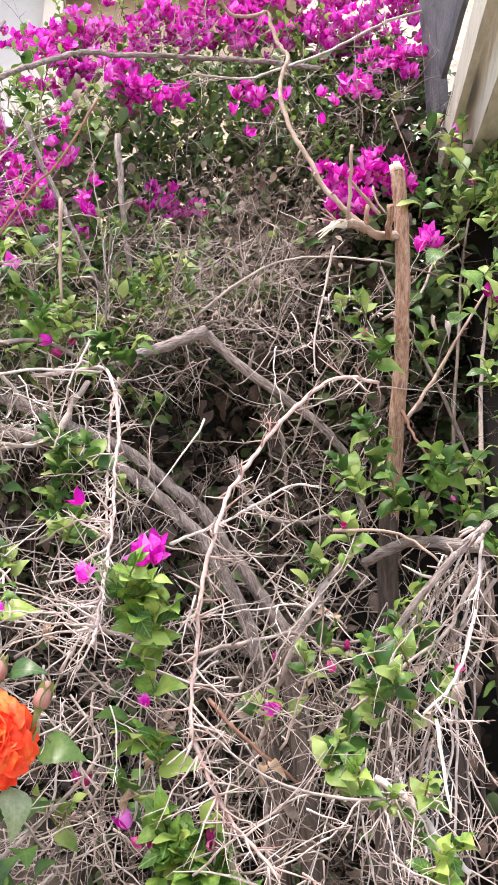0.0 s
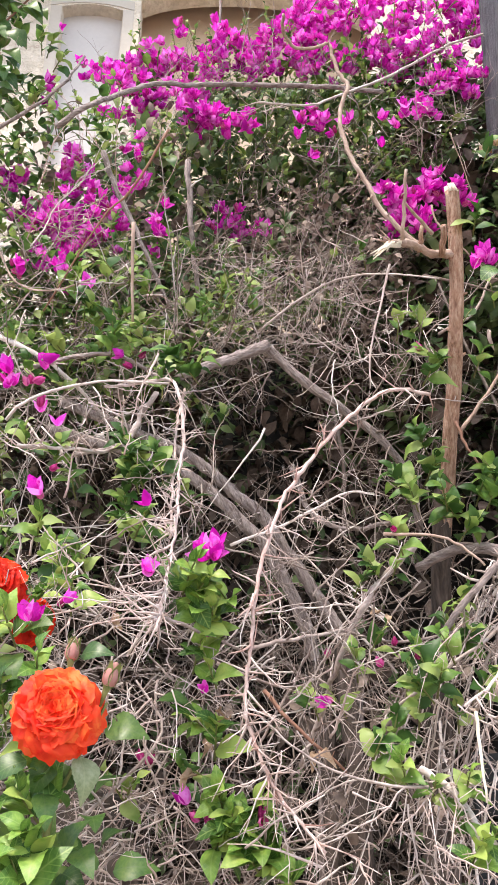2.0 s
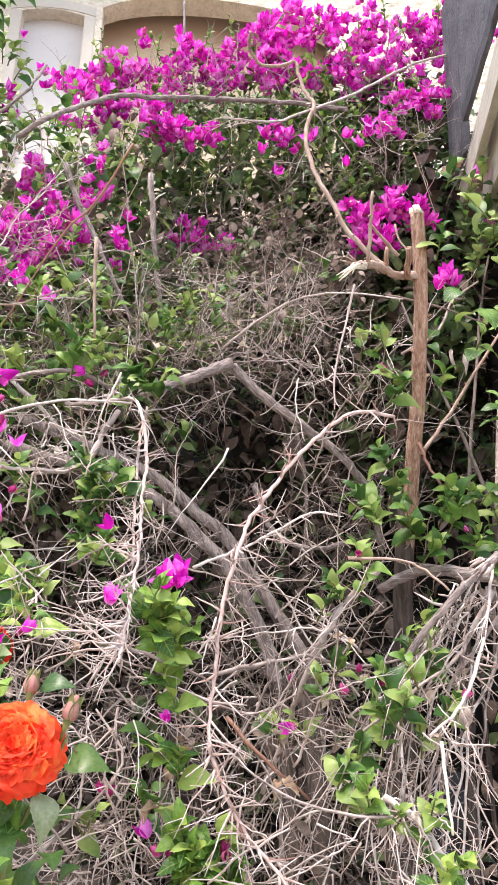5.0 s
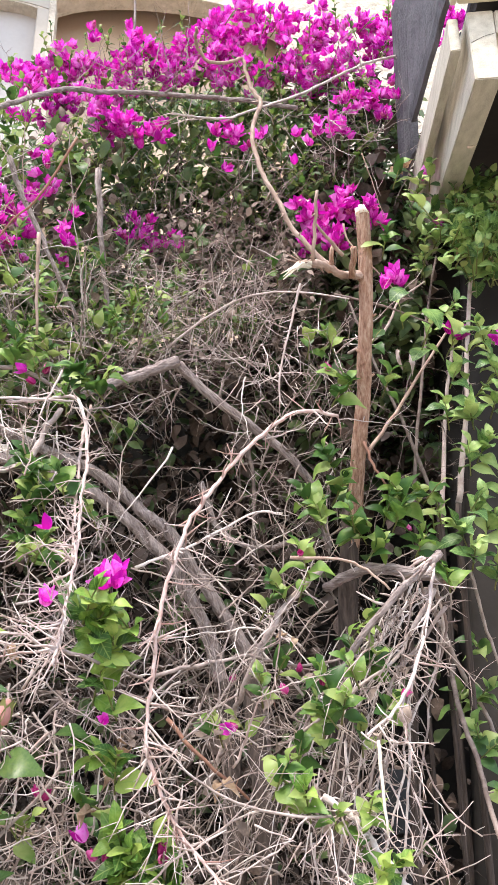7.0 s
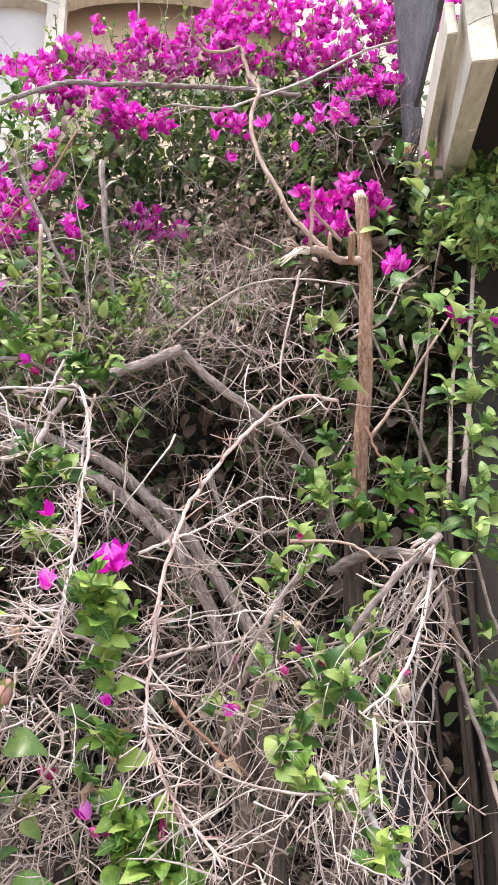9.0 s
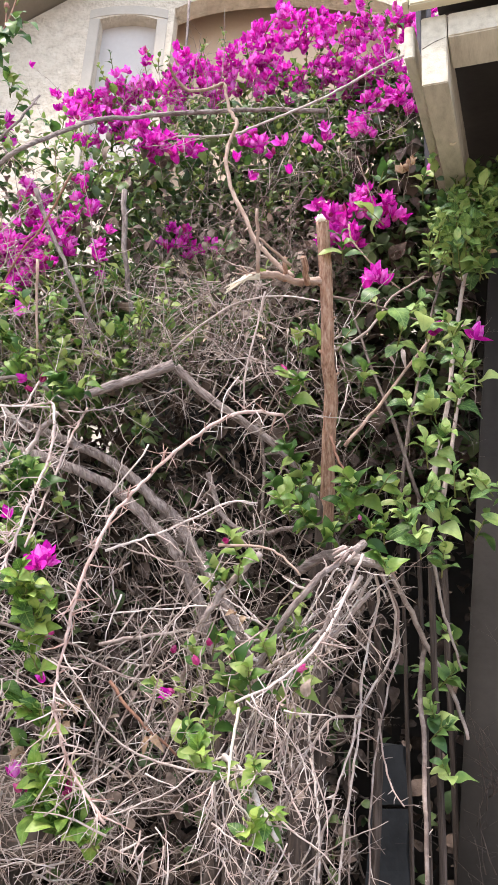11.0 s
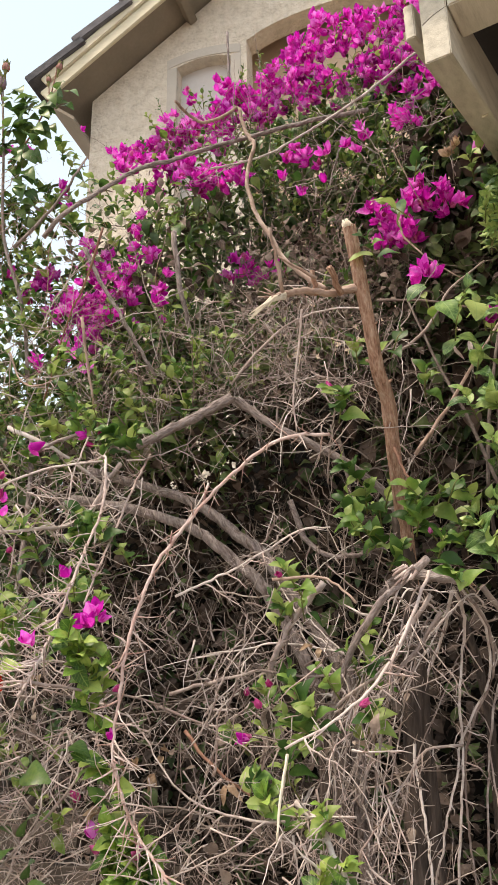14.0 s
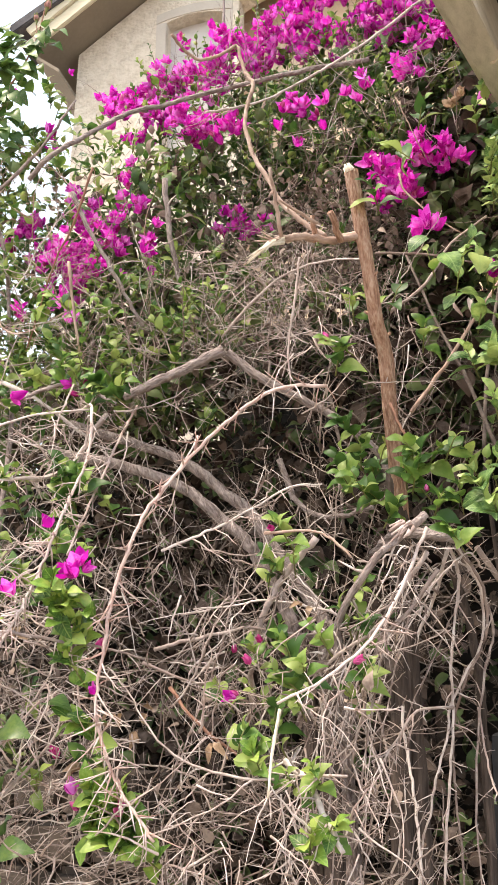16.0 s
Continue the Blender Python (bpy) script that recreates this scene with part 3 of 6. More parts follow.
# ---- stones at the foot of the hedge ----
stones = thing("stone_wall", "low rough brown dry stone wall behind the hedge", "stone wall", (-0.8, 2.05, 0), kind="structure")
for row, z in enumerate(np.arange(0.0, 1.19, 0.115)):
    x = -1.6 + 0.12 * (row % 2)
    while x < -0.5:
        w = rnd(0.16, 0.30)
        bm = bmesh.new()
        bmesh.ops.create_cube(bm, size=1.0)
        bmesh.ops.bevel(bm, geom=bm.edges[:], offset=0.12, segments=2, affect="EDGES")
        bm.verts.index_update()
        bag = Bag()
        for v in bm.verts:
            c = v.co
            q = Vector((x + w / 2 + c.x * (w - 0.012), 2.05 + c.y * 0.22, z + 0.055 + c.z * 0.105))
            bag.v.append((q + 0.02 * noise.noise_vector(q * 14) - Vector((-0.8, 2.05, 0)))[:])
        bag.f.extend([[v.index for v in f.verts] for f in bm.faces])
        bm.free()
        part("stone", bag, M_STONE, stones, "", False)
        x += w
# made-up dark wall that stops the bright house showing through the hedge
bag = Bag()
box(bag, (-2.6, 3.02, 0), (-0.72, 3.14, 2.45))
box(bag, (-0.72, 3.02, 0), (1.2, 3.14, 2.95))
tagged(part("garden_wall", bag, M_WALL), "dark wall added behind the hedge to close its bright gaps", "wall", kind="structure")
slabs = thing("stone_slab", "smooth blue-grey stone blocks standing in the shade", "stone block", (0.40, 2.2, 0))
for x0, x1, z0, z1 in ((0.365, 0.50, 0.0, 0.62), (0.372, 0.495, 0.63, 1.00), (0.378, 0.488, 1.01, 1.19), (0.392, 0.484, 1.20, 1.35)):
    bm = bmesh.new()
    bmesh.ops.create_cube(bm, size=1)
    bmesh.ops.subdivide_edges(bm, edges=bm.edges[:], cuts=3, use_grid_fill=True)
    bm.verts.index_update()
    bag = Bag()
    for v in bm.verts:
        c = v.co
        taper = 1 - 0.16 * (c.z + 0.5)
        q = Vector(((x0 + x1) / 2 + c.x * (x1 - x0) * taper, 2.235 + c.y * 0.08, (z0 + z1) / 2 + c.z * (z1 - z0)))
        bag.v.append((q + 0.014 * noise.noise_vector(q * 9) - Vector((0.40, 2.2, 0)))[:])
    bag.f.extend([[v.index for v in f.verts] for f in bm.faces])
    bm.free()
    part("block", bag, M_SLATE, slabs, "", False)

# ---- the bougainvillea hedge ----
W_STEM = [(0.317, 1.452, 2.458), (0.322, 1.491, 2.35), (0.324, 1.534, 2.251), (0.322, 1.582, 2.167), (0.325, 1.634, 2.11), (0.315, 1.69, 1.999), (0.309, 1.751, 1.887)]
W_STUB = [(0.313, 1.5, 2.328), (0.269, 1.465, 2.312), (0.231, 1.425, 2.306), (0.196, 1.39, 2.29), (0.168, 1.365, 2.272)]
W_PEG2 = [(0.202, 1.285, 2.387), (0.196, 1.36, 2.277)]
W_HOOK = [(-0.036, 1.304, 2.816), (-0.038, 1.362, 2.829), (-0.014, 1.4, 2.82), (0.03, 1.422, 2.839), (0.063, 1.434, 2.865), (0.072, 1.439, 2.82), (0.088, 1.439, 2.772), (0.104, 1.438, 2.736), (0.085, 1.437, 2.682), (0.087, 1.437, 2.613), (0.105, 1.439, 2.547), (0.14, 1.443, 2.471), (0.158, 1.449, 2.425), (0.193, 1.456, 2.381), (0.223, 1.463, 2.351), (0.252, 1.466, 2.326)]
W_RARM = [(-0.109, 1.62, 2.872), (-0.041, 1.66, 2.895), (0.031, 1.72, 2.95), (0.123, 1.84, 3.096), (0.227, 1.88, 3.174), (0.337, 1.94, 3.293), (0.446, 1.95, 3.367), (0.538, 1.93, 3.376)]
W_HGREY = [(-0.509, 1.6, 2.884), (-0.467, 1.64, 2.94), (-0.401, 1.71, 3.035), (-0.339, 1.77, 3.084), (-0.27, 1.82, 3.127), (-0.101, 1.9, 3.191), (0.064, 1.95, 3.22), (0.238, 2, 3.238)]
W_FORKL = [(-0.272, 1.56, 2.085), (-0.209, 1.607, 2.134), (-0.155, 1.653, 2.177), (-0.089, 1.7, 2.229)]
W_FORKR = [(-0.087, 1.72, 2.232), (-0.038, 1.746, 2.186), (0.035, 1.772, 2.134), (0.088, 1.798, 2.102), (0.142, 1.824, 2.069), (0.197, 1.85, 2.021)]
W_LOGU = [(-0.435, 1.9, 2.095), (-0.323, 1.904, 2.045), (-0.238, 1.908, 1.989), (-0.181, 1.911, 1.933), (-0.112, 1.915, 1.878), (-0.057, 1.919, 1.797), (-0.003, 1.922, 1.718), (0.037, 1.926, 1.653), (0.076, 1.93, 1.59)]
W_LOGL = [(-0.434, 1.8, 2.008), (-0.29, 1.819, 1.953), (-0.225, 1.837, 1.911), (-0.16, 1.856, 1.849), (-0.107, 1.874, 1.8), (-0.054, 1.893, 1.712), (-0.014, 1.911, 1.625), (0.012, 1.93, 1.54)]
W_ARC = [(0.244, 1.467, 1.993), (0.19, 1.426, 1.987), (0.139, 1.39, 1.961), (0.095, 1.357, 1.912), (0.054, 1.329, 1.864), (0.02, 1.305, 1.814), (-0.008, 1.285, 1.767), (-0.034, 1.268, 1.723), (-0.044, 1.254, 1.682), (-0.062, 1.243, 1.625), (-0.072, 1.235, 1.572), (-0.076, 1.229, 1.529), (-0.079, 1.226, 1.479), (-0.085, 1.223, 1.431), (-0.085, 1.223, 1.377), (-0.071, 1.223, 1.339), (-0.054, 1.223, 1.302), (-0.034, 1.224, 1.266), (-0.002, 1.224, 1.231), (0.029, 1.223, 1.197)]
W_BEND = [(-0.444, 1.62, 2.094), (-0.352, 1.51, 2.047), (-0.252, 1.4, 2.001)]
W_BENDD = [(-0.242, 1.39, 1.991), (-0.218, 1.35, 1.881), (-0.214, 1.31, 1.804), (-0.209, 1.27, 1.742), (-0.202, 1.23, 1.676), (-0.203, 1.19, 1.597), (-0.203, 1.15, 1.533), (-0.204, 1.11, 1.482)]
W_DIAG = [(-0.146, 1.53, 1.709), (-0.097, 1.568, 1.74), (-0.044, 1.606, 1.772), (0.012, 1.644, 1.812), (0.084, 1.682, 1.86), (0.146, 1.72, 1.871)]
W_HOR = [(-0.093, 1.42, 1.499), (-0.052, 1.447, 1.513), (0.016, 1.473, 1.529), (0.067, 1.5, 1.542)]
W_ORANGE = [(0.346, 1.76, 2.025), (0.423, 1.787, 2.135), (0.507, 1.813, 2.268), (0.596, 1.84, 2.409)]
W_BRN = [(0.324, 1.66, 2.014), (0.34, 1.66, 1.962), (0.364, 1.66, 1.917)]
W_LOWR = [(0.18, 1.384, 1.308), (0.221, 1.369, 1.28), (0.244, 1.354, 1.257), (0.273, 1.338, 1.211), (0.294, 1.321, 1.184)]
W_RS1 = [(0.458, 1.784, 1.717), (0.502, 1.84, 1.639), (0.542, 1.876, 1.558), (0.579, 1.893, 1.498), (0.608, 1.89, 1.426), (0.623, 1.867, 1.367)]
W_RS2 = [(0.502, 1.842, 1.639), (0.522, 1.875, 1.60), (0.528, 1.896, 1.56), (0.519, 1.819, 1.458), (0.528, 1.753, 1.366), (0.528, 1.7, 1.284), (0.531, 1.659, 1.227)]
W_TALL = [(-0.494, 1.6, 2.722), (-0.459, 1.63, 2.632), (-0.409, 1.66, 2.527), (-0.368, 1.69, 2.437), (-0.327, 1.72, 2.348)]
W_STICK2 = [(-0.36, 1.429, 2.39), (-0.364, 1.502, 2.186)]
W_WTIP = [(-0.227, 2.08, 2.891), (-0.292, 2.1, 2.751)]
W_CUTLOG = [(0.404, 1.46, 1.704), (0.357, 1.45, 1.665), (0.328, 1.44, 1.637)]
W_VERT = [(0.183, 1.5, 2.312), (0.165, 1.52, 2.241), (0.14, 1.54, 2.131), (0.136, 1.56, 2.05)]
W_RV1 = [(0.547, 1.77, 1.907), (0.572, 1.78, 2.033), (0.597, 1.79, 2.182), (0.631, 1.8, 2.436)]
W_RV2 = [(0.582, 2.06, 1.98), (0.611, 2.09, 2.149), (0.643, 2.12, 2.348)]
W_CURL = [(-0.314, 1.55, 2.045), (-0.337, 1.52, 1.98), (-0.36, 1.5, 1.911), (-0.402, 1.5, 1.899), (-0.466, 1.5, 1.889)]
W_STICK_A = [(-0.313, 1.78, 2.833), (-0.303, 1.8, 2.658), (-0.29, 1.85, 2.521), (-0.273, 1.9, 2.4)]
W_RED_DIAG = [(-0.29, 1.4, 2.608), (-0.377, 1.45, 2.489), (-0.456, 1.5, 2.445), (-0.599, 1.6, 2.278)]
W_THIN_ARC = [(-0.114, 1.75, 2.291), (-0.007, 1.72, 2.367), (0.087, 1.7, 2.403), (0.193, 1.68, 2.4), (0.3, 1.6, 2.334)]
W_LONG_L = [(0.205, 1.5, 1.702), (0.161, 1.5, 1.659), (0.113, 1.5, 1.597), (0.077, 1.52, 1.539), (0.049, 1.55, 1.472), (0.027, 1.6, 1.406), (-0.015, 1.65, 1.308)]
W_HOR2 = [(-0.21, 1.13, 1.511), (-0.169, 1.2, 1.5), (-0.131, 1.3, 1.495), (-0.089, 1.38, 1.477)]
W_HOR3 = [(0.067, 1.5, 1.542), (0.162, 1.55, 1.527), (0.253, 1.6, 1.549)]
W_DIAG2 = [(-0.163, 1.5, 1.483), (-0.033, 1.5, 1.44), (0.046, 1.48, 1.472)]
W_RED_LOW = [(-0.074, 1.45, 1.432), (-0.01, 1.45, 1.365), (0.066, 1.48, 1.302)]
W_TWIGK = [(0.139, 1.4, 1.696), (0.224, 1.4, 1.694), (0.271, 1.39, 1.672), (0.307, 1.38, 1.635)]
W_L_DIAG = [(-0.708, 1.6, 2.225), (-0.61, 1.6, 2.172), (-0.546, 1.62, 2.131), (-0.456, 1.7, 2.053)]
W_L_HOR = [(-0.587, 1.55, 2.112), (-0.477, 1.55, 2.137), (-0.389, 1.55, 2.132), (-0.287, 1.55, 2.066)]
W_L_MID = [(-0.534, 1.3, 1.884), (-0.507, 1.3, 1.916), (-0.446, 1.33, 1.959), (-0.362, 1.37, 1.99), (-0.259, 1.4, 1.996)]
W_L_ST = [(-0.527, 1.35, 1.853), (-0.447, 1.4, 1.865), (-0.375, 1.48, 1.894), (-0.322, 1.55, 2.027)]
W_L_UP = [(-0.842, 1.7, 2.885), (-0.727, 1.7, 2.964), (-0.642, 1.7, 3.056), (-0.619, 1.75, 3.184)]
W_L_TANR = [(-0.729, 1.6, 2.452), (-0.662, 1.58, 2.345), (-0.572, 1.56, 2.308), (-0.43, 1.6, 2.38)]
W_R_THIN = [(0.37, 1.7, 2.821), (0.399, 1.72, 2.732), (0.424, 1.75, 2.66)]
W_R_V3 = [(0.477, 1.9, 1.961), (0.498, 1.9, 2.138), (0.533, 1.92, 2.32), (0.56, 1.95, 2.487)]
W_R_V4 = [(0.521, 1.85, 1.917), (0.45, 1.85, 2.147), (0.401, 1.85, 2.269)]
W_R_HK = [(0.552, 1.75, 1.747), (0.566, 1.75, 1.661), (0.587, 1.76, 1.58), (0.612, 1.78, 1.506)]
W_R_ARC1 = [(0.314, 1.75, 2.274), (0.401, 1.75, 2.329), (0.456, 1.8, 2.448), (0.539, 1.85, 2.533)]
W_R_ARC2 = [(0.287, 1.75, 2.435), (0.408, 1.75, 2.404), (0.524, 1.75, 2.352)]
W_R_ARC3 = [(0.336, 1.85, 2.712), (0.347, 1.85, 2.656), (0.413, 1.85, 2.568), (0.474, 1.88, 2.518)]
W_TRUNK_A = [(0.304, 1.76, 1.89), (0.296, 1.8, 1.771), (0.287, 1.85, 1.592), (0.267, 1.85, 1.414), (0.25, 1.85, 1.125)]
W_TRUNK_B = [(0.076, 1.93, 1.59), (0.087, 1.9, 1.417), (0.103, 1.85, 1.249), (0.107, 1.85, 1.074)]
W_TRUNK_C = [(0.018, 1.93, 1.54), (0.038, 1.92, 1.36), (0.045, 1.9, 1.215), (0.051, 1.9, 1.068)]
W_TOP_STICK = [(-0.29, 2.1, 3.877), (-0.286, 2.1, 3.649), (-0.29, 2.15, 3.457)]
W_INNER_A = [(-0.042, 1.95, 2.018), (-0.005, 1.95, 1.917), (0.077, 1.95, 1.853), (0.201, 1.95, 1.867)]
W_INNER_B = [(0.066, 2.05, 2.212), (0.088, 2.05, 2.083), (0.094, 2.05, 1.827)]
W_WHITE_ST = [(0.243, 1.20, 1.385), (0.242, 1.175, 1.325), (0.241, 1.157, 1.268)]
W_LOWDIAG = [(-0.389, 1.3, 1.184), (-0.306, 1.3, 1.261), (-0.226, 1.32, 1.356), (-0.278, 1.35, 1.437)]
W_CANE_A = [(-0.955, 1.7, 3.547), (-0.923, 1.7, 3.275), (-0.904, 1.72, 2.952), (-0.834, 1.75, 2.706), (-0.833, 1.8, 2.495)]
W_CANE_B = [(-0.723, 1.7, 3.559), (-0.752, 1.7, 3.416), (-0.834, 1.72, 3.32), (-0.898, 1.7, 3.222)]
W_DN2 = [(-0.262, 1.60, 2.075), (-0.264, 1.54, 1.985), (-0.252, 1.454, 1.861), (-0.238, 1.373, 1.754), (-0.226, 1.312, 1.668)]
W_HANGB = [(0.44, 1.62, 1.69), (0.476, 1.70, 1.62), (0.46, 1.78, 1.53), (0.416, 1.80, 1.461), (0.392, 1.82, 1.416), (0.372, 1.86, 1.376), (0.36, 1.89, 1.323), (0.36, 1.89, 1.272), (0.357, 1.90, 1.208), (0.361, 1.90, 1.135), (0.36, 1.90, 0.95)]
W_HANGC = [(0.412, 1.5, 1.659), (0.357, 1.48, 1.578), (0.324, 1.47, 1.529), (0.23, 1.45, 1.463), (0.129, 1.42, 1.393)]
W_HANGD = [(0.43, 1.5, 1.626), (0.377, 1.5, 1.559), (0.318, 1.48, 1.491), (0.29, 1.48, 1.395), (0.263, 1.48, 1.302)]
W_FALL = [(0.414, 1.5, 1.703), (0.391, 1.458, 1.626), (0.357, 1.405, 1.537), (0.326, 1.357, 1.483), (0.287, 1.29, 1.433), (0.231, 1.221, 1.394)]
W_FALLB = [(0.43, 1.62, 1.69), (0.435, 1.68, 1.64), (0.418, 1.72, 1.58), (0.403, 1.726, 1.511), (0.395, 1.743, 1.461), (0.394, 1.747, 1.396), (0.385, 1.747, 1.324), (0.374, 1.745, 1.24), (0.36, 1.74, 1.13), (0.35, 1.74, 0.98)]
W_FALLC = [(0.394, 1.745, 1.398), (0.343, 1.655, 1.391), (0.311, 1.622, 1.343), (0.287, 1.569, 1.291), (0.262, 1.54, 1.22)]
W_FALLD = [(0.45, 1.65, 1.69), (0.468, 1.74, 1.63), (0.473, 1.81, 1.545), (0.454, 1.81, 1.481), (0.44, 1.80, 1.414), (0.425, 1.815, 1.338), (0.416, 1.808, 1.265), (0.412, 1.80, 1.19), (0.414, 1.79, 1.10), (0.415, 1.79, 0.95)]
W_FALLE = [(0.445, 1.62, 1.69), (0.47, 1.70, 1.62), (0.455, 1.77, 1.525), (0.412, 1.775, 1.455), (0.386, 1.76, 1.40), (0.376, 1.743, 1.339), (0.351, 1.743, 1.268), (0.332, 1.755, 1.20), (0.31, 1.77, 1.143), (0.29, 1.78, 1.0)]
W_FALLF = [(0.428, 1.83, 1.40), (0.432, 1.82, 1.379), (0.442, 1.78, 1.317), (0.464, 1.70, 1.261), (0.49, 1.63, 1.233)]
W_FALLG = [(0.42, 1.66, 1.69), (0.36, 1.80, 1.62), (0.309, 1.85, 1.548), (0.28, 1.87, 1.497), (0.274, 1.843, 1.437), (0.273, 1.825, 1.373), (0.278, 1.82, 1.331), (0.29, 1.80, 1.272), (0.302, 1.77, 1.217), (0.312, 1.74, 1.151), (0.315, 1.74, 0.95)]
W_FALLH = [(0.19, 1.93, 1.42), (0.205, 1.93, 1.335), (0.221, 1.90, 1.302), (0.236, 1.88, 1.228), (0.236, 1.88, 1.182), (0.245, 1.86, 1.132), (0.25, 1.85, 0.95)]
BLOOM_TOP = [(-0.662, 2.1, 3.448, 9), (-0.586, 2.1, 3.403, 9), (-0.501, 2.1, 3.475, 10), (-0.578, 2.1, 3.312, 6), (-0.491, 2.1, 3.336, 6), (-0.413, 2.1, 3.524, 10), (-0.352, 2.1, 3.408, 9), (-0.283, 2.1, 3.504, 9), (-0.251, 2.1, 3.56, 8), (-0.172, 2.1, 3.459, 10), (-0.1, 2.1, 3.532, 10), (-0.008, 2.1, 3.631, 9), (0.03, 2.1, 3.535, 8), (-0.04, 2.1, 3.49, 7), (0.08, 2.1, 3.46, 6), (0.0, 2.1, 3.43, 5)]
BLOOM_TOPR = [(0.105, 2.1, 3.684, 10), (0.18, 2.1, 3.611, 8), (0.214, 2.1, 3.468, 11), (0.29, 2.1, 3.517, 11), (0.35, 2.1, 3.64, 10), (0.324, 2.1, 3.423, 8), (0.401, 2.1, 3.496, 10), (0.482, 2.1, 3.619, 11), (0.541, 2.1, 3.67, 10), (0.418, 1.98, 3.256, 7), (0.483, 2, 3.276, 7), (0.57, 2.1, 3.523, 7), (0.673, 2.1, 3.648, 8), (0.793, 2.1, 3.701, 7), (0.06, 2.12, 3.76, 3), (0.213, 2.1, 3.70, 4), (0.32, 2.1, 3.66, 4)]
BLOOM_MID = [(-0.345, 1.95, 3.169, 8), (-0.292, 1.95, 3.108, 10), (-0.184, 1.95, 3.079, 5), (-0.248, 1.95, 3.037, 2), (0.023, 1.95, 3.067, 3), (0.081, 1.95, 3.06, 3), (-0.043, 1.95, 3.057, 2), (0.246, 1.8, 2.949, 3), (0.372, 1.95, 3.09, 4), (-0.001, 1.95, 2.981, 2), (-0.263, 2.1, 2.86, 5), (-0.22, 2.1, 2.841, 4), (-0.152, 2.1, 2.822, 3)]
BLOOM_POCKET = [(0.293, 2, 2.808, 8), (0.361, 2, 2.868, 9), (0.262, 2, 2.866, 6), (0.426, 2, 2.859, 7), (0.323, 2, 2.732, 6), (0.267, 2, 2.75, 5), (0.457, 2, 2.811, 4)]
BLOOM_LEFT = [(-0.64, 1.85, 2.87, 10), (-0.678, 1.85, 2.665, 11), (-0.543, 1.85, 2.752, 10), (-0.471, 1.85, 2.883, 6), (-0.65, 1.85, 2.701, 8), (-0.582, 1.85, 2.644, 8), (-0.638, 1.85, 2.565, 5), (-0.389, 1.85, 2.673, 3), (-0.781, 1.85, 2.743, 5), (-0.805, 1.85, 2.81, 4), (-0.35, 1.85, 3.096, 2), (-0.538, 1.85, 3.189, 6), (-0.857, 1.85, 2.841, 3), (-0.941, 1.85, 3.353, 1), (-0.79, 1.85, 3.423, 1)]
BLOOM_RIGHT = [(0.438, 1.69, 2.432, 3), (0.453, 1.69, 2.448, 2), (0.555, 1.69, 2.277, 2), (0.653, 1.7, 2.27, 2), (0.398, 1.69, 2.4, 1), (0.599, 1.84, 2.709, 1), (0.54, 1.84, 2.827, 1), (0.202, 1.69, 2.749, 1)]
BLOOM_LOW = [(-0.184, 1.354, 1.49, 1), (-0.159, 1.343, 1.42, 1), (0.045, 1.5, 1.421, 2), (0.033, 1.5, 1.483, 1), (-0.073, 1.29, 1.229, 2), (-0.172, 1.3, 1.248, 1), (-0.154, 1.3, 1.218, 2), (-0.254, 1.36, 1.299, 2), (-0.336, 1.5, 2.089, 1), (-0.358, 1.5, 2.076, 1), (-0.258, 1.3, 1.717, 1)]
BLOOM_LOWL = [(-0.56, 1.35, 1.979, 4), (-0.521, 1.35, 1.979, 3), (-0.488, 1.35, 1.914, 2), (-0.443, 1.3, 1.86, 1), (-0.458, 1.3, 1.739, 2), (-0.362, 1.15, 1.514, 2), (-0.398, 1.15, 1.481, 2), (-0.444, 1.12, 1.453, 3), (-0.412, 1.1, 1.32, 2), (-0.431, 1.08, 1.275, 3), (-0.409, 1.15, 1.51, 1), (-0.447, 1.12, 1.403, 1), (-0.364, 1.5, 2.095, 1), (-0.566, 1.5, 2.113, 1), (-0.467, 1.35, 1.797, 1)]
BLOOM_PAIR = [(-0.142, 1.227, 1.622, 5), (-0.147, 1.227, 1.602, 4), (-0.232, 1.165, 1.565, 3)]
BLOOM_BUD = [(0.143, 1.37, 1.492, 1), (0.193, 1.37, 1.467, 1), (0.137, 1.37, 1.455, 1), (0.402, 1.6, 1.795, 1), (0.241, 1.5, 2.106, 1), (0.30, 1.36, 1.452, 1), (0.165, 1.40, 1.70, 1)]
BLOOM_FARL = [(-0.999, 1.8, 2.83, 2), (-0.91, 1.8, 2.842, 3), (-0.996, 1.8, 2.808, 3), (-0.718, 1.8, 3.096, 2), (-1.013, 1.8, 3.355, 3), (-0.94, 1.8, 3.344, 3), (-1.086, 1.8, 3.353, 2), (-1.118, 1.8, 2.623, 2), (-0.724, 1.8, 3.043, 2), (-0.713, 1.7, 2.43, 3), (-0.589, 1.7, 2.445, 3), (-0.536, 1.7, 2.383, 2)]
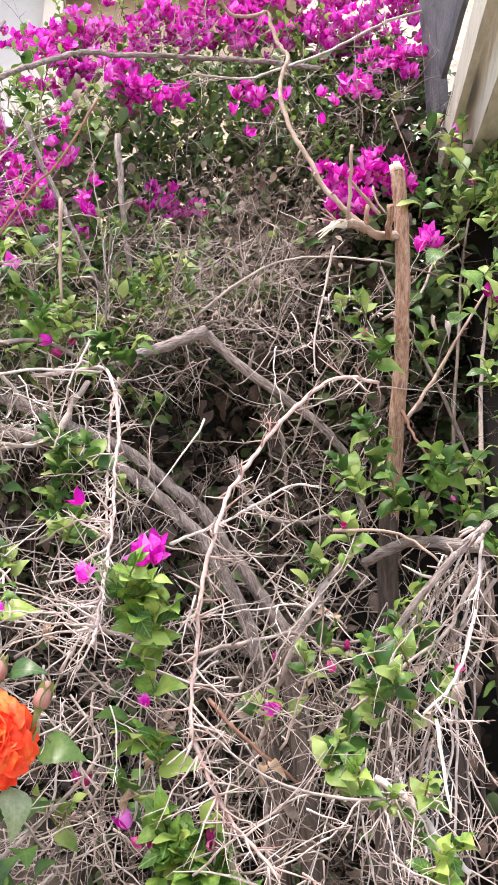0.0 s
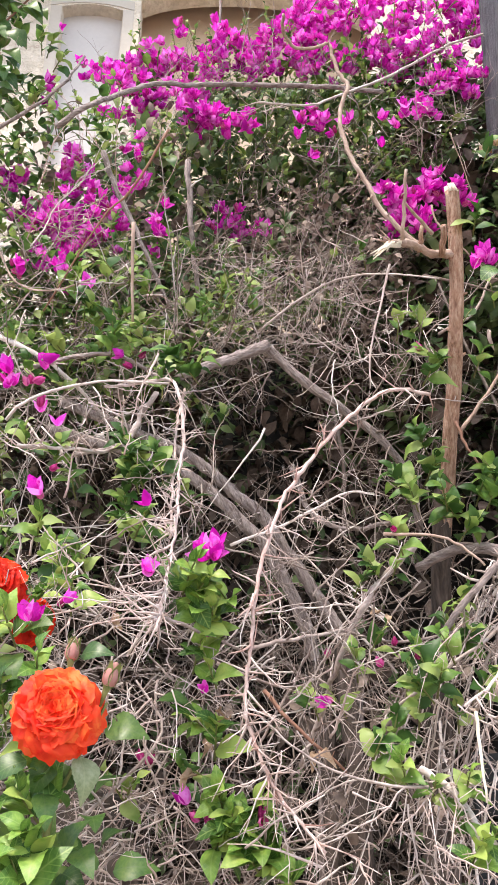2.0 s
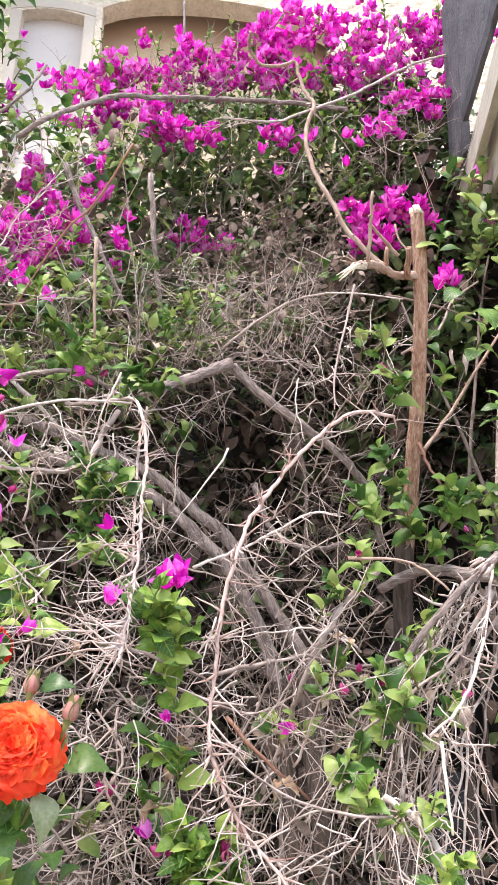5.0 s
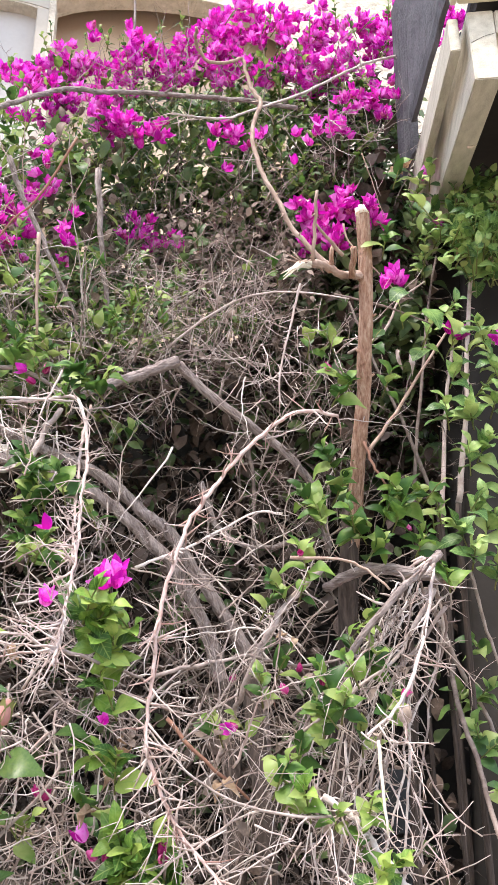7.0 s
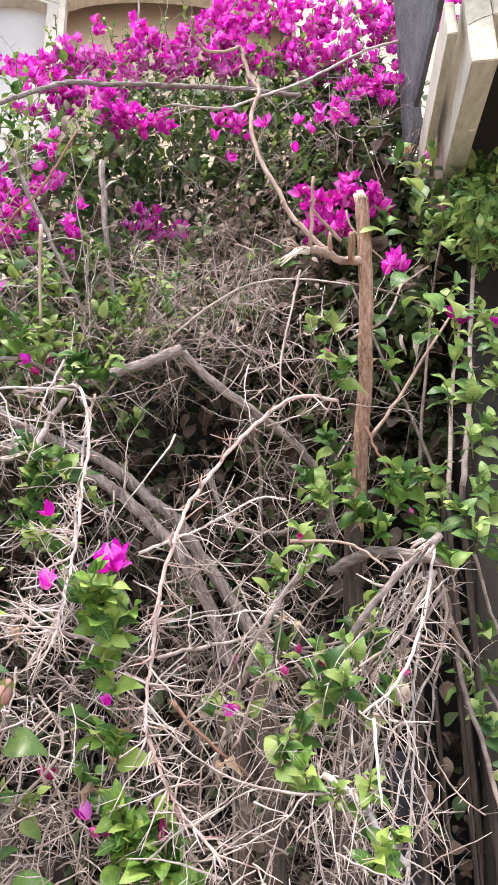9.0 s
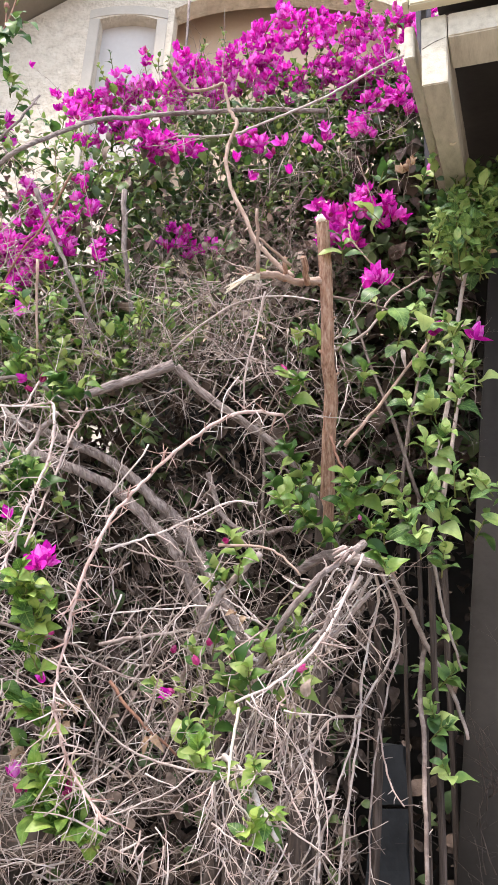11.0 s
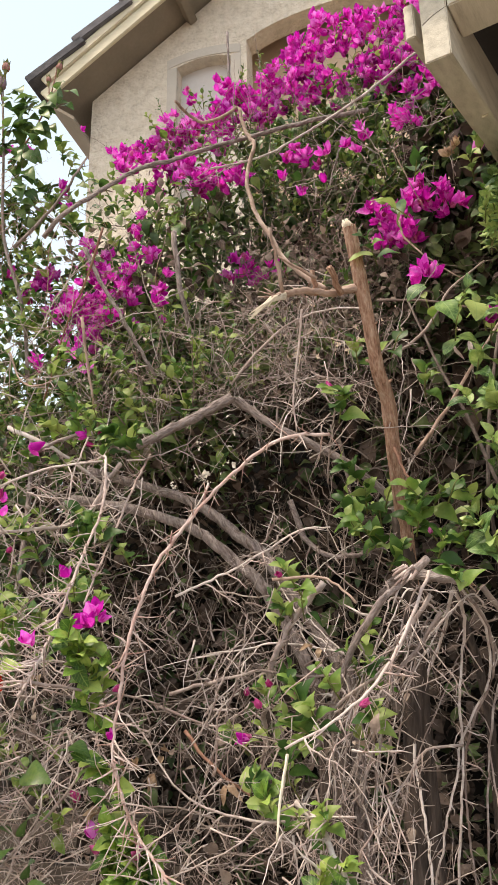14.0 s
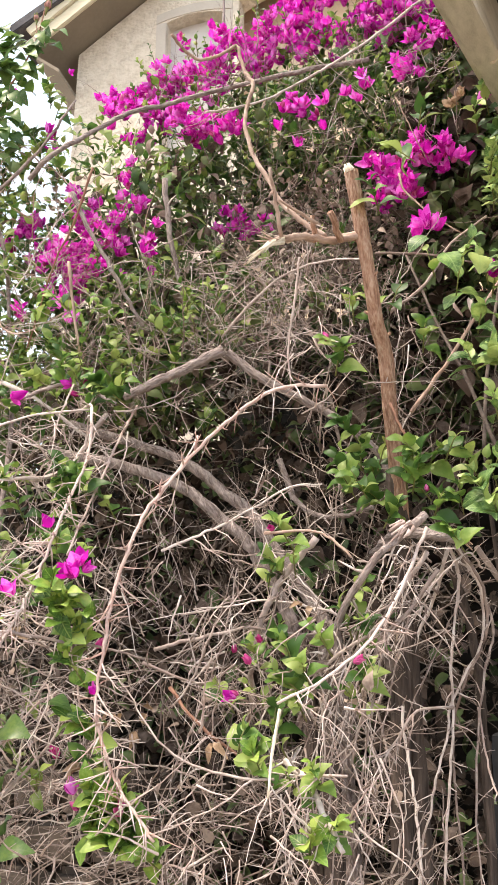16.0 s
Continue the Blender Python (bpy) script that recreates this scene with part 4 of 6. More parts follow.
SPRIG_A = [(-0.454, 1.75, 2.364, 6), (-0.397, 1.7, 2.277, 6), (-0.367, 1.8, 2.346, 5), (-0.228, 1.95, 2.436, 5), (-0.185, 1.9, 2.385, 4), (-0.262, 1.43, 2.074, 8), (-0.238, 1.43, 2.05, 7), (-0.206, 1.87, 2.121, 6), (-0.315, 1.42, 1.83, 7), (-0.338, 1.42, 1.862, 6), (-0.272, 1.4, 1.845, 6), (-0.282, 1.35, 1.716, 6), (-0.168, 1.19, 1.592, 8), (-0.15, 1.20, 1.57, 8), (-0.128, 1.22, 1.561, 7), (-0.165, 1.22, 1.542, 7), (-0.14, 1.23, 1.525, 6), (-0.185, 1.21, 1.57, 6), (-0.161, 1.24, 1.477, 5), (-0.148, 1.24, 1.46, 5), (-0.165, 1.28, 1.371, 7), (-0.135, 1.28, 1.359, 5), (-0.19, 1.36, 1.307, 4), (-0.271, 1.33, 1.277, 3)]
SPRIG_B = [(-0.128, 1.29, 1.262, 9), (-0.106, 1.28, 1.232, 9), (-0.074, 1.29, 1.251, 8), (-0.125, 1.29, 1.207, 9), (-0.06, 1.29, 1.199, 9), (-0.093, 1.28, 1.20, 9), (-0.04, 1.30, 1.17, 8), (0.118, 1.48, 1.666, 6), (0.161, 1.42, 1.709, 5), (0.086, 1.47, 1.494, 5), (0.185, 1.37, 1.497, 6), (0.183, 1.37, 1.44, 6), (0.22, 1.37, 1.453, 5), (0.306, 1.44, 1.453, 5), (0.116, 1.35, 1.346, 5), (0.148, 1.33, 1.314, 6), (0.247, 1.33, 1.297, 5), (0.279, 1.32, 1.22, 5), (0.25, 1.3, 1.204, 5), (0.007, 1.5, 1.426, 3), (0.148, 1.42, 1.381, 5)]
SPRIG_C = [(0.285, 1.5, 1.607, 7), (0.251, 1.5, 1.556, 5), (0.288, 1.48, 1.534, 5), (0.263, 1.5, 2.075, 6), (0.253, 1.5, 2.1, 5), (0.236, 1.6, 1.965, 8), (0.265, 1.62, 1.91, 8), (0.219, 1.65, 1.857, 8), (0.195, 1.7, 1.91, 6), (0.287, 1.6, 1.806, 8), (0.331, 1.6, 1.771, 8), (0.382, 1.6, 1.842, 8), (0.373, 1.6, 1.891, 7), (0.424, 1.6, 1.783, 8), (0.495, 1.6, 1.807, 9), (0.525, 1.6, 1.76, 8), (0.451, 1.55, 1.703, 7), (0.265, 1.75, 2.325, 6), (0.224, 1.75, 2.317, 4), (0.398, 1.7, 2.19, 5)]
SPRIG_D = [(0.593, 1.86, 2.678, 8), (0.644, 1.86, 2.733, 7), (0.686, 1.86, 2.679, 8), (0.443, 1.62, 2.706, 5), (0.586, 1.86, 2.768, 6), (0.426, 1.4, 2.443, 5), (0.724, 1.86, 2.753, 7), (0.533, 1.62, 2.174, 6), (0.55, 1.62, 2.079, 8), (0.579, 1.62, 2, 7), (0.5, 1.62, 2.078, 6), (0.54, 1.62, 1.974, 7), (0.594, 1.62, 2.273, 7), (0.611, 1.62, 2.188, 6), (0.427, 1.66, 2.345, 1), (0.488, 1.66, 2.287, 2), (0.542, 1.66, 2.302, 2), (0.681, 1.86, 2.625, 7), (0.362, 1.62, 2.256, 2), (0.614, 1.62, 2.106, 6), (0.362, 1.445, 2.396, 5)]
SPRIG_E = [(0.543, 1.9, 1.499, 6), (0.59, 1.86, 1.507, 7), (0.546, 1.8, 1.422, 8), (0.567, 1.78, 1.388, 7), (0.578, 1.85, 1.604, 5), (0.572, 1.75, 1.303, 6), (0.582, 1.65, 1.833, 8), (0.574, 1.62, 1.73, 7), (-0.469, 1.8, 2.571, 6), (-0.476, 1.75, 2.457, 6), (-0.403, 1.9, 2.602, 5), (-0.334, 1.9, 2.449, 5), (-0.064, 2, 2.784, 5), (-0.095, 2, 2.708, 6), (0.08, 1.95, 2.641, 5), (0.157, 1.95, 2.642, 4), (-0.271, 2, 2.724, 4), (-0.131, 1.95, 2.446, 4)]
SPRIG_F = [(-0.57, 1.6, 2.205, 7), (-0.6, 1.55, 2.124, 6), (-0.465, 1.4, 1.87, 7), (-0.344, 1.45, 1.899, 7), (-0.324, 1.42, 1.83, 7), (-0.322, 1.38, 1.719, 7), (-0.439, 1.33, 1.656, 8), (-0.463, 1.33, 1.706, 6), (-0.403, 1.28, 1.615, 7), (-0.41, 1.22, 1.557, 6), (-0.356, 1.2, 1.562, 5), (-0.578, 1.36, 1.914, 6), (-0.445, 1.17, 1.513, 6), (-0.376, 1.13, 1.443, 6), (-0.418, 1.12, 1.395, 5), (-0.429, 1.1, 1.335, 6), (-0.362, 1.08, 1.266, 6), (-0.402, 1.07, 1.245, 5), (-0.335, 1.05, 1.221, 9), (-0.353, 1.05, 1.189, 9)]
SPRIG_G = [(-0.548, 1.75, 2.919, 7), (-0.813, 1.75, 3.029, 7), (-0.827, 1.75, 3.32, 6), (-0.72, 1.75, 3.249, 6), (-0.857, 1.75, 3.132, 8), (-0.75, 1.75, 3.046, 8), (-0.662, 1.75, 2.963, 8), (-0.782, 1.75, 2.892, 6), (-0.575, 1.75, 3.077, 5), (-0.816, 1.75, 2.637, 7), (-0.749, 1.75, 2.582, 6), (-0.768, 1.75, 2.35, 7), (-0.664, 1.6, 2.221, 6), (-0.468, 1.85, 2.551, 5), (-0.53, 1.85, 2.57, 5), (-0.347, 1.1, 1.293, 5), (-0.459, 1.12, 1.402, 5), (-0.414, 1.05, 1.22, 8), (-0.378, 1.04, 1.183, 9), (-0.462, 1.75, 2.295, 6)]
WITHERED = [(0.483, 1.82, 2.857, 2.6), (0.507, 1.82, 2.867, 2.2), (0.648, 1.82, 2.62, 2.4), (0.698, 1.82, 2.591, 2.2), (0.732, 1.82, 2.767, 2.2)]
PALE_DRY = [(0.451, 1.829, 2.325, 4.6), (0.483, 1.84, 2.318, 5)]
ROUND_LEAF = [(0.47, 1.6, 2.31, 6.5), (0.533, 1.641, 2.315, 6.5), (0.433, 1.62, 2.37, 5.5), (0.49, 1.7, 2.26, 6.5), (0.619, 1.82, 2.565, 5.5), (0.666, 1.82, 2.515, 5.5), (0.576, 1.82, 2.589, 5)]

hedge = thing("bougainvillea", "overgrown bougainvillea hedge, magenta bracts above a tangle of bare thorny twigs", "hedge", (0.1, 1.85, 0))
BASE = Vector((0.1, 1.85, 0))
vine = thing("climbing_shrub", "leafy bougainvillea shoots climbing beside the shaded post", "climbing plant", (0.1, 1.85, 0))


def stem(name, pts, r0, r1, material, label="", n=0, sides=8, rough=0.12, spurs=0.0, size=0.03, spur_material=None, jitter=0.002, parent=None):
    """One stem of the hedge, with its spurs in the same mesh when they look alike."""
    bag = Bag()
    line = curve(pts, n or max(6, 4 * (len(pts) - 1)))
    j = min(jitter, 0.5 * r0) if jitter < 0.005 else 0.0026
    line[1:-1] += np.random.uniform(-j, j, line[1:-1].shape)
    frame_of, line = grain_frame(line - np.array(BASE))
    tube(bag, line, r0, r1, sides, rough)
    ob = part(name, bag, material, parent or hedge, label)
    ob.matrix_basis = frame_of if parent in (None, hedge, vine) else parent.matrix_basis.inverted() @ frame_of
    if spurs:
        extra = Bag()
        spurs_along(extra, line, min(r0, r1) * 0.7 + 0.0007, spurs, size)
        tagged(part("spur_growth", extra, spur_material or material, ob), kind="stuff")
    return ob


def grain_frame(line):
    """The frame whose z axis runs along the stem, and the line in that frame."""
    a, b = Vector(line[0]), Vector(line[-1])
    m = Matrix.Translation(a) @ (b - a).to_track_quat("Z", "Y").to_matrix().to_4x4()
    back = np.array(m.inverted())
    return m, line @ back[:3, :3].T + back[:3, 3]


def down(pts, foot):
    """The line carried on to the ground."""
    step = Vector(pts[-1]) - Vector(pts[-2])
    bend = Vector(pts[-1]) + Vector((step.x * 0.6, step.y * 0.6, -step.length * 1.0))
    return [*pts, tuple(bend), ((bend.x + foot[0]) / 2, (pts[-1][1] + foot[1]) / 2 + 0.03, pts[-1][2] * 0.5), (*foot, 0.0)]


bag = Bag()
stem_frame, line = grain_frame(curve([*W_STEM, (0.300, 1.80, 1.78), (0.295, 1.83, 1.66)], 90) - np.array(BASE))
ridged(bag, line, 0.0142, 0.0175, 24, 0.10)
cut_stem = part("pruned_stem", bag, M_STEM, hedge, "upright brown stem sawn off at the top")
cut_stem.matrix_basis = stem_frame
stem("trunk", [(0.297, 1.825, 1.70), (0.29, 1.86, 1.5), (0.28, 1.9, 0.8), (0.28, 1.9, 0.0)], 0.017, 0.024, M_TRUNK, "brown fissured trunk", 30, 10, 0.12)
stem("broken_limb", W_STUB, 0.0098, 0.0062, M_TANTWIG, "pale broken side limb", 30, 10, 0.34, 0.03, 0.014, parent=cut_stem)
stem("peg", W_PEG2, 0.0032, 0.0042, M_TANTWIG, "", 6, 6, parent=cut_stem, spurs=0.03, size=0.012)
stem("peg", [(0.284, 1.40, 2.335), (0.288, 1.46, 2.302)], 0.0065, 0.0075, M_STEM, "", 5, 7, parent=cut_stem)
stem("peg", [(0.244, 1.41, 2.345), (0.24, 1.44, 2.30)], 0.005, 0.006, M_STEM, "", 5, 7, parent=cut_stem)
stem("peg", [(0.2, 1.33, 2.345), (0.26, 1.39, 2.31)], 0.0025, 0.004, M_TANTWIG, "", 5, 6, parent=cut_stem)
# knots and short thorn stubs up the pruned stem
for u, way in ((0.12, (1, -0.5, 0.5)), (0.22, (-1, -0.6, 0.3)), (0.34, (0.9, -0.6, 0.2)), (0.47, (-0.9, -0.7, 0.4)), (0.58, (1, -0.4, 0.5)), (0.70, (-0.6, -0.9, 0.3)), (0.80, (0.9, -0.7, 0.2))):
    p = Vector(line[int(u * 70)])
    d = (stem_frame.inverted().to_3x3() @ Vector(way)).normalized()
    bag = Bag()
    tube(bag, [p + d * 0.006, p + d * 0.014, p + d * rnd(0.019, 0.027)], 0.0062, 0.0022, 7, 0.3)
    part("knot", bag, M_STEM, cut_stem)
# raw wood where the stem and the limb broke
tip = np.array(W_STEM[0]) - np.array(BASE)
for k in range(12):
    bag = Bag()
    a, q = k * 2.4, 0.012 * math.sqrt((k + 0.5) / 12)
    p = tip + np.array((math.cos(a) * q, math.sin(a) * q, -0.008))
    tube(bag, [p, p + np.array((-0.002, -0.001, 0.010)), p + np.array((-0.005, -0.003, rnd(0.013, 0.026)))], 0.0055, 0.0018, 5, 0.25)
    part("splinter", bag, M_WOOD, cut_stem, "splinter of pale raw wood").matrix_basis = stem_frame.inverted()
# the limb ends in flat torn shards
tip = np.array(W_STUB[-1]) - np.array(BASE)
for k in range(14):
    bag = Bag()
    p = tip + np.array((rnd(-0.002, 0.006), rnd(-0.004, 0.004), rnd(-0.006, 0.006)))
    way = np.array((-0.030, -0.036, -0.050)) * rnd(0.35, 1.15) + np.array((rnd(-0.008, 0.006), rnd(-0.006, 0.006), rnd(-0.006, 0.012)))
    tube(bag, [p + np.array((0.020, 0.016, 0.010)), p, p + way * 0.5, p + way], rnd(0.0036, 0.0052), 0.0007, 5, 0.35)
    part("splinter", bag, M_WOOD, cut_stem, "splinter of pale raw wood").matrix_basis = stem_frame.inverted()
for way in ((-0.034, -0.020, 0.012), (-0.026, -0.018, 0.020), (-0.040, -0.02, 0.0)):
    bag = Bag()
    p = tip + np.array((0.012, 0.008, 0.006))
    tube(bag, [p, p + np.array(way) * 0.6, p + np.array(way)], 0.0030, 0.0008, 5, 0.2)
    part("splinter", bag, M_TANTWIG, cut_stem, "splinter of pale raw wood").matrix_basis = stem_frame.inverted()
stem("hooked_branch", W_HOOK, 0.0036, 0.0058, M_TANTWIG, "curled tan branch ending in a hook", 60, 8, 0.06, 0.055, 0.022, M_TANTWIG)
stem("arm", W_RARM, 0.0030, 0.0044, M_DEAD, "", 40, 6, 0.08, 0.05, 0.025)
stem("long_branch", [(-0.60, 1.55, 2.76), (-0.53, 1.55, 2.82), *W_HGREY[1:]], 0.0070, 0.0075, M_BARK, "long weathered grey branch below the blossom", 40, 8, 0.1, 0.12, 0.03)
stem("forked_branch", W_FORKL, 0.010, 0.0135, M_BARK, "grey forked branch", 24, 9)
stem("forked_branch", W_FORKR + [(0.24, 1.9, 1.97), (0.27, 1.95, 1.85)], 0.0115, 0.009, M_BARK, "", 32, 9, 0.1, 0.1, 0.03, M_DARKTWIG)
stem("log", down([(-0.62, 1.84, 2.16), *W_LOGU], (0.14, 1.95)), 0.0128, 0.018, M_BARK, "thick leaning grey limb", 70, 10, 0.1)
stem("log", down([(-0.62, 1.78, 2.06), *W_LOGL], (0.05, 1.98)), 0.0128, 0.018, M_BARK, "thick leaning grey limb", 70, 10, 0.1)
stem("arching_branch", W_ARC, 0.0036, 0.0027, M_ROSYTWIG, "long arching rosy thorny branch", 76, 7, 0.16, 0.018, 0.036, M_ROSYTWIG, 0.0022)
stem("drooping_branch", [*W_BEND, *W_BENDD[1:]], 0.0035, 0.0022, M_PALETWIG, "pale drooping thorny branch", 70, 7, 0.2, 0.013, 0.032)
stem("drooping_branch", W_DN2, 0.0030, 0.0024, M_PALETWIG, "", 30, 6, 0.08, 0.022, 0.03)
for pts, r, mat, every, size in ((W_DIAG, 0.0035, M_DEAD, 0.03, 0.035), (W_HOR, 0.0045, M_DEAD, 0.05, 0.03), (W_HOR2, 0.0034, M_DEAD, 0.03, 0.03), (W_HOR3, 0.0036, M_DEAD, 0.03, 0.03),
                                 (W_CURL, 0.0065, M_DEAD, 0.06, 0.03), (W_THIN_ARC, 0.0032, M_DEAD, 0.06, 0.02), (W_LONG_L, 0.0075, M_DEAD, 0.04, 0.03), (W_DIAG2, 0.0034, M_DEAD, 0.04, 0.03),
                                 (W_VERT, 0.0028, M_PALETWIG, 0.022, 0.03), (W_L_DIAG, 0.006, M_DEAD, 0.07, 0.03), (W_L_HOR, 0.0065, M_BARK, 0.07, 0.03), (W_L_MID, 0.0036, M_DEAD, 0.05, 0.02),
                                 (W_L_ST, 0.0042, M_DEAD, 0.03, 0.04), (W_L_UP, 0.006, M_BARK, 0.1, 0.03), (W_L_TANR, 0.0032, M_TANTWIG, 0.08, 0.02), (W_STICK_A, 0.0085, M_BARK, 0.15, 0.03),
                                 (W_TALL, 0.0075, M_BARK, 0.1, 0.03), (W_STICK2, 0.0045, M_TANTWIG, 0.1, 0.015), (W_WTIP, 0.006, M_DEAD, 0.05, 0.03), (W_TOP_STICK, 0.0055, M_BARK, 0.08, 0.02),
                                 (W_INNER_A, 0.009, M_BARK, 0.06, 0.03), (W_INNER_B, 0.006, M_DARKTWIG, 0.04, 0.03), (W_TWIGK, 0.0032, M_TANTWIG, 0.06, 0.02), (W_LOWR, 0.0068, M_DEAD, 0.03, 0.04),
                                 (W_WHITE_ST, 0.0028, M_WOOD, 0.2, 0.02), (W_LOWDIAG, 0.0034, M_DEAD, 0.04, 0.03), (W_HANGB, 0.0036, M_DEAD, 0.024, 0.022),
                                 (W_HANGC, 0.0046, M_MIDTWIG, 0.03, 0.045), (W_HANGD, 0.004, M_MIDTWIG, 0.03, 0.04), (W_FALL, 0.0034, M_PALETWIG, 0.022, 0.030), (W_FALLB, 0.0038, M_DEAD, 0.024, 0.024),
                                 (W_FALLC, 0.0032, M_DEAD, 0.026, 0.03), (W_FALLD, 0.0032, M_DEAD, 0.024, 0.024), (W_FALLE, 0.0032, M_DEAD, 0.024, 0.022), (W_FALLF, 0.0026, M_PALETWIG, 0.022, 0.02), (W_FALLG, 0.0042, M_DEAD, 0.022, 0.022), (W_FALLH, 0.004, M_DEAD, 0.024, 0.022)):
    stem("bare_branch", pts, r * 0.92, r * 0.6, mat, "", 0, 8, 0.22, every, size, M_DEAD, 0.0035)
for pts, r, mat in ((W_RED_DIAG, 0.0030, M_RED), (W_RED_LOW, 0.004, M_RED), (W_ORANGE, 0.0048, M_TANTWIG), (W_BRN, 0.004, M_RED), (W_R_THIN, 0.0016, M_TANTWIG), (W_RV1, 0.0075, M_MIDTWIG),
                    (W_RV2, 0.007, M_MIDTWIG), (W_R_V3, 0.0048, M_DARKTWIG), (W_R_V4, 0.005, M_DARKTWIG), (W_R_HK, 0.0045, M_DARKTWIG), (W_R_ARC1, 0.004, M_MIDTWIG), (W_R_ARC2, 0.0035, M_MIDTWIG),
                    (W_R_ARC3, 0.0032, M_TANTWIG), (W_RS1, 0.0068, M_MIDTWIG), (down(W_RS2, (0.55, 1.7)), 0.0066, M_MIDTWIG)):
    if pts in (W_RV1, W_RV2, W_R_V3, W_R_V4):
        end, back = Vector(pts[-1]), Vector(pts[-2])
        foot = Vector(pts[0])
        # the lower length takes the trunk's dark colour for the shade down there
        stem("lower_stem", [tuple(foot), tuple(foot + Vector((0.0, 0.03, -0.20))), (foot.x + 0.02, foot.y + 0.12, foot.z * 0.5), (foot.x + 0.03, foot.y + 0.16, 0.0)], r, r * 1.2, M_TRUNK, "", 20, 7, parent=vine)
        pts = [*pts, tuple(end + (end - back).normalized() * 0.22 + Vector((0.02, 0, 0)))]
    stem("live_stem", pts, r, r * 0.6, mat, "", 0, 7, 0.06, 0.05, 0.014, parent=vine if pts[0][0] > 0.4 else hedge)
stem("sawn_limb", [(0.42, 1.47, 1.72), *W_CUTLOG, (0.26, 1.47, 1.56), (0.2, 1.52, 1.46), (0.13, 1.58, 1.36)], 0.0072, 0.0058, M_BARK, "sawn limb with a bleached end", 26, 9, 0.2, 0.04, 0.04, M_DEAD, 0.0015)
# a torn wound near its end
tip = np.array((0.386, 1.450, 1.697)) - np.array(BASE)
for k in range(16):
    bag = Bag()
    a = k * 2.4
    p = tip + np.array((math.cos(a) * 0.0075 + rnd(-0.012, 0.006), -0.004 + rnd(-0.003, 0.003), math.sin(a) * 0.0075 + rnd(-0.010, 0.006)))
    way = np.array((math.cos(a) * 0.004 - 0.011, -0.003, math.sin(a) * 0.004 - 0.009)) * rnd(0.4, 1.0)
    tube(bag, [p - way * 0.8, p, p + way], rnd(0.0026, 0.004), 0.0016, 5, 0.5)
    part("splinter", bag, M_PALETWIG, hedge, "bleached splinter of a torn limb")
for k in range(10):
    bag = Bag()
    a = k * 2.4
    p = np.array((0.452, 1.60 + math.cos(a) * 0.007, 1.70 + math.sin(a) * 0.007)) - np.array(BASE)
    tube(bag, [p, p + np.array((0.012, rnd(-0.004, 0.004), -0.004)), p + np.array((rnd(0.016, 0.032), rnd(-0.008, 0.008), rnd(-0.018, 0.0)))], rnd(0.003, 0.0048), 0.001, 5, 0.4)
    part("splinter", bag, M_TANTWIG, hedge, "frayed pale end of a broken limb")
stem("limb", [(0.455, 1.60, 1.70), (0.38, 1.62, 1.72), (0.31, 1.70, 1.74), (0.24, 1.78, 1.72)], 0.013, 0.011, M_BARK, "", 20, 9)
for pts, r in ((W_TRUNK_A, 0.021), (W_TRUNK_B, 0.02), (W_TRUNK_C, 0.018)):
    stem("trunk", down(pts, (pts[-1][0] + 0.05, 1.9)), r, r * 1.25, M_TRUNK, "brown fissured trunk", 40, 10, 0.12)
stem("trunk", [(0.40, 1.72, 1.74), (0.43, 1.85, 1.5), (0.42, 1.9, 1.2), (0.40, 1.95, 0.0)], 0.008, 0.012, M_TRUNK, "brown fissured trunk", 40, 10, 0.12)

# antler-like sprays at the ends of the drooping branches: points, from, count, length, way
for pts, start, count, length, way in ((W_BENDD, 0.05, 12, 0.05, (0.1, -0.3, -0.3)), (W_DN2, 0.05, 12, 0.07, (-0.7, -0.2, 0.1)), (W_FALL, 0.1, 16, 0.07, (0.3, -0.2, -0.7)), (W_FALLB, 0.2, 8, 0.06, (0.2, -0.2, -0.6)), (W_BENDD, 0.55, 30, 0.11, (-0.6, -0.3, -0.2)), (W_ARC, 0.06, 9, 0.055, (0.5, -0.2, 0.3)), (W_ARC, 0.30, 9, 0.06, (-0.7, -0.2, 0.2)), (W_ARC, 0.70, 24, 0.08, (0.1, -0.3, -0.7)), (W_ARC, 0.45, 8, 0.08, (0.7, -0.2, 0.0)),
                                       (W_HANGC, 0.2, 18, 0.12, (-0.3, -0.3, -0.7)), (W_HANGD, 0.2, 14, 0.12, (-0.3, -0.2, -0.8)), (W_FALLC, 0.3, 16, 0.06, (-0.2, -0.2, -0.5)), (W_FALLG, 0.1, 10, 0.09, (-0.3, -0.2, 0.3)), (W_LONG_L, 0.1, 14, 0.09, (0.3, -0.4, 0.1)),
                                       (W_LOWR, 0.0, 16, 0.12, (0.2, -0.3, -0.6)), (W_DIAG, 0.2, 10, 0.09, (0.5, -0.2, -0.3)), (W_L_ST, 0.0, 14, 0.09, (-0.2, -0.3, 0.2)), (W_RARM, 0.0, 7, 0.09, (-0.8, -0.1, 0.1))):
    bag = Bag()
    line = curve(pts, 40) - np.array(BASE)
    for k in range(count):
        u = start + (1 - start) * k / count if pts is not W_RARM else 0.2 * k / count
        antler(bag, line[int(u * 40)], Vector(way) + anyway() * 0.8, length * rnd(0.5, 1.3), rnd(0.0013, 0.0022), 0.55, 0.02)
    tagged(part("thorny_spray", bag, M_MIDTWIG if pts in (W_HANGC, W_HANGD, W_FALLG) else M_PALETWIG, hedge, "pale forked thorny spray"), kind="stuff")

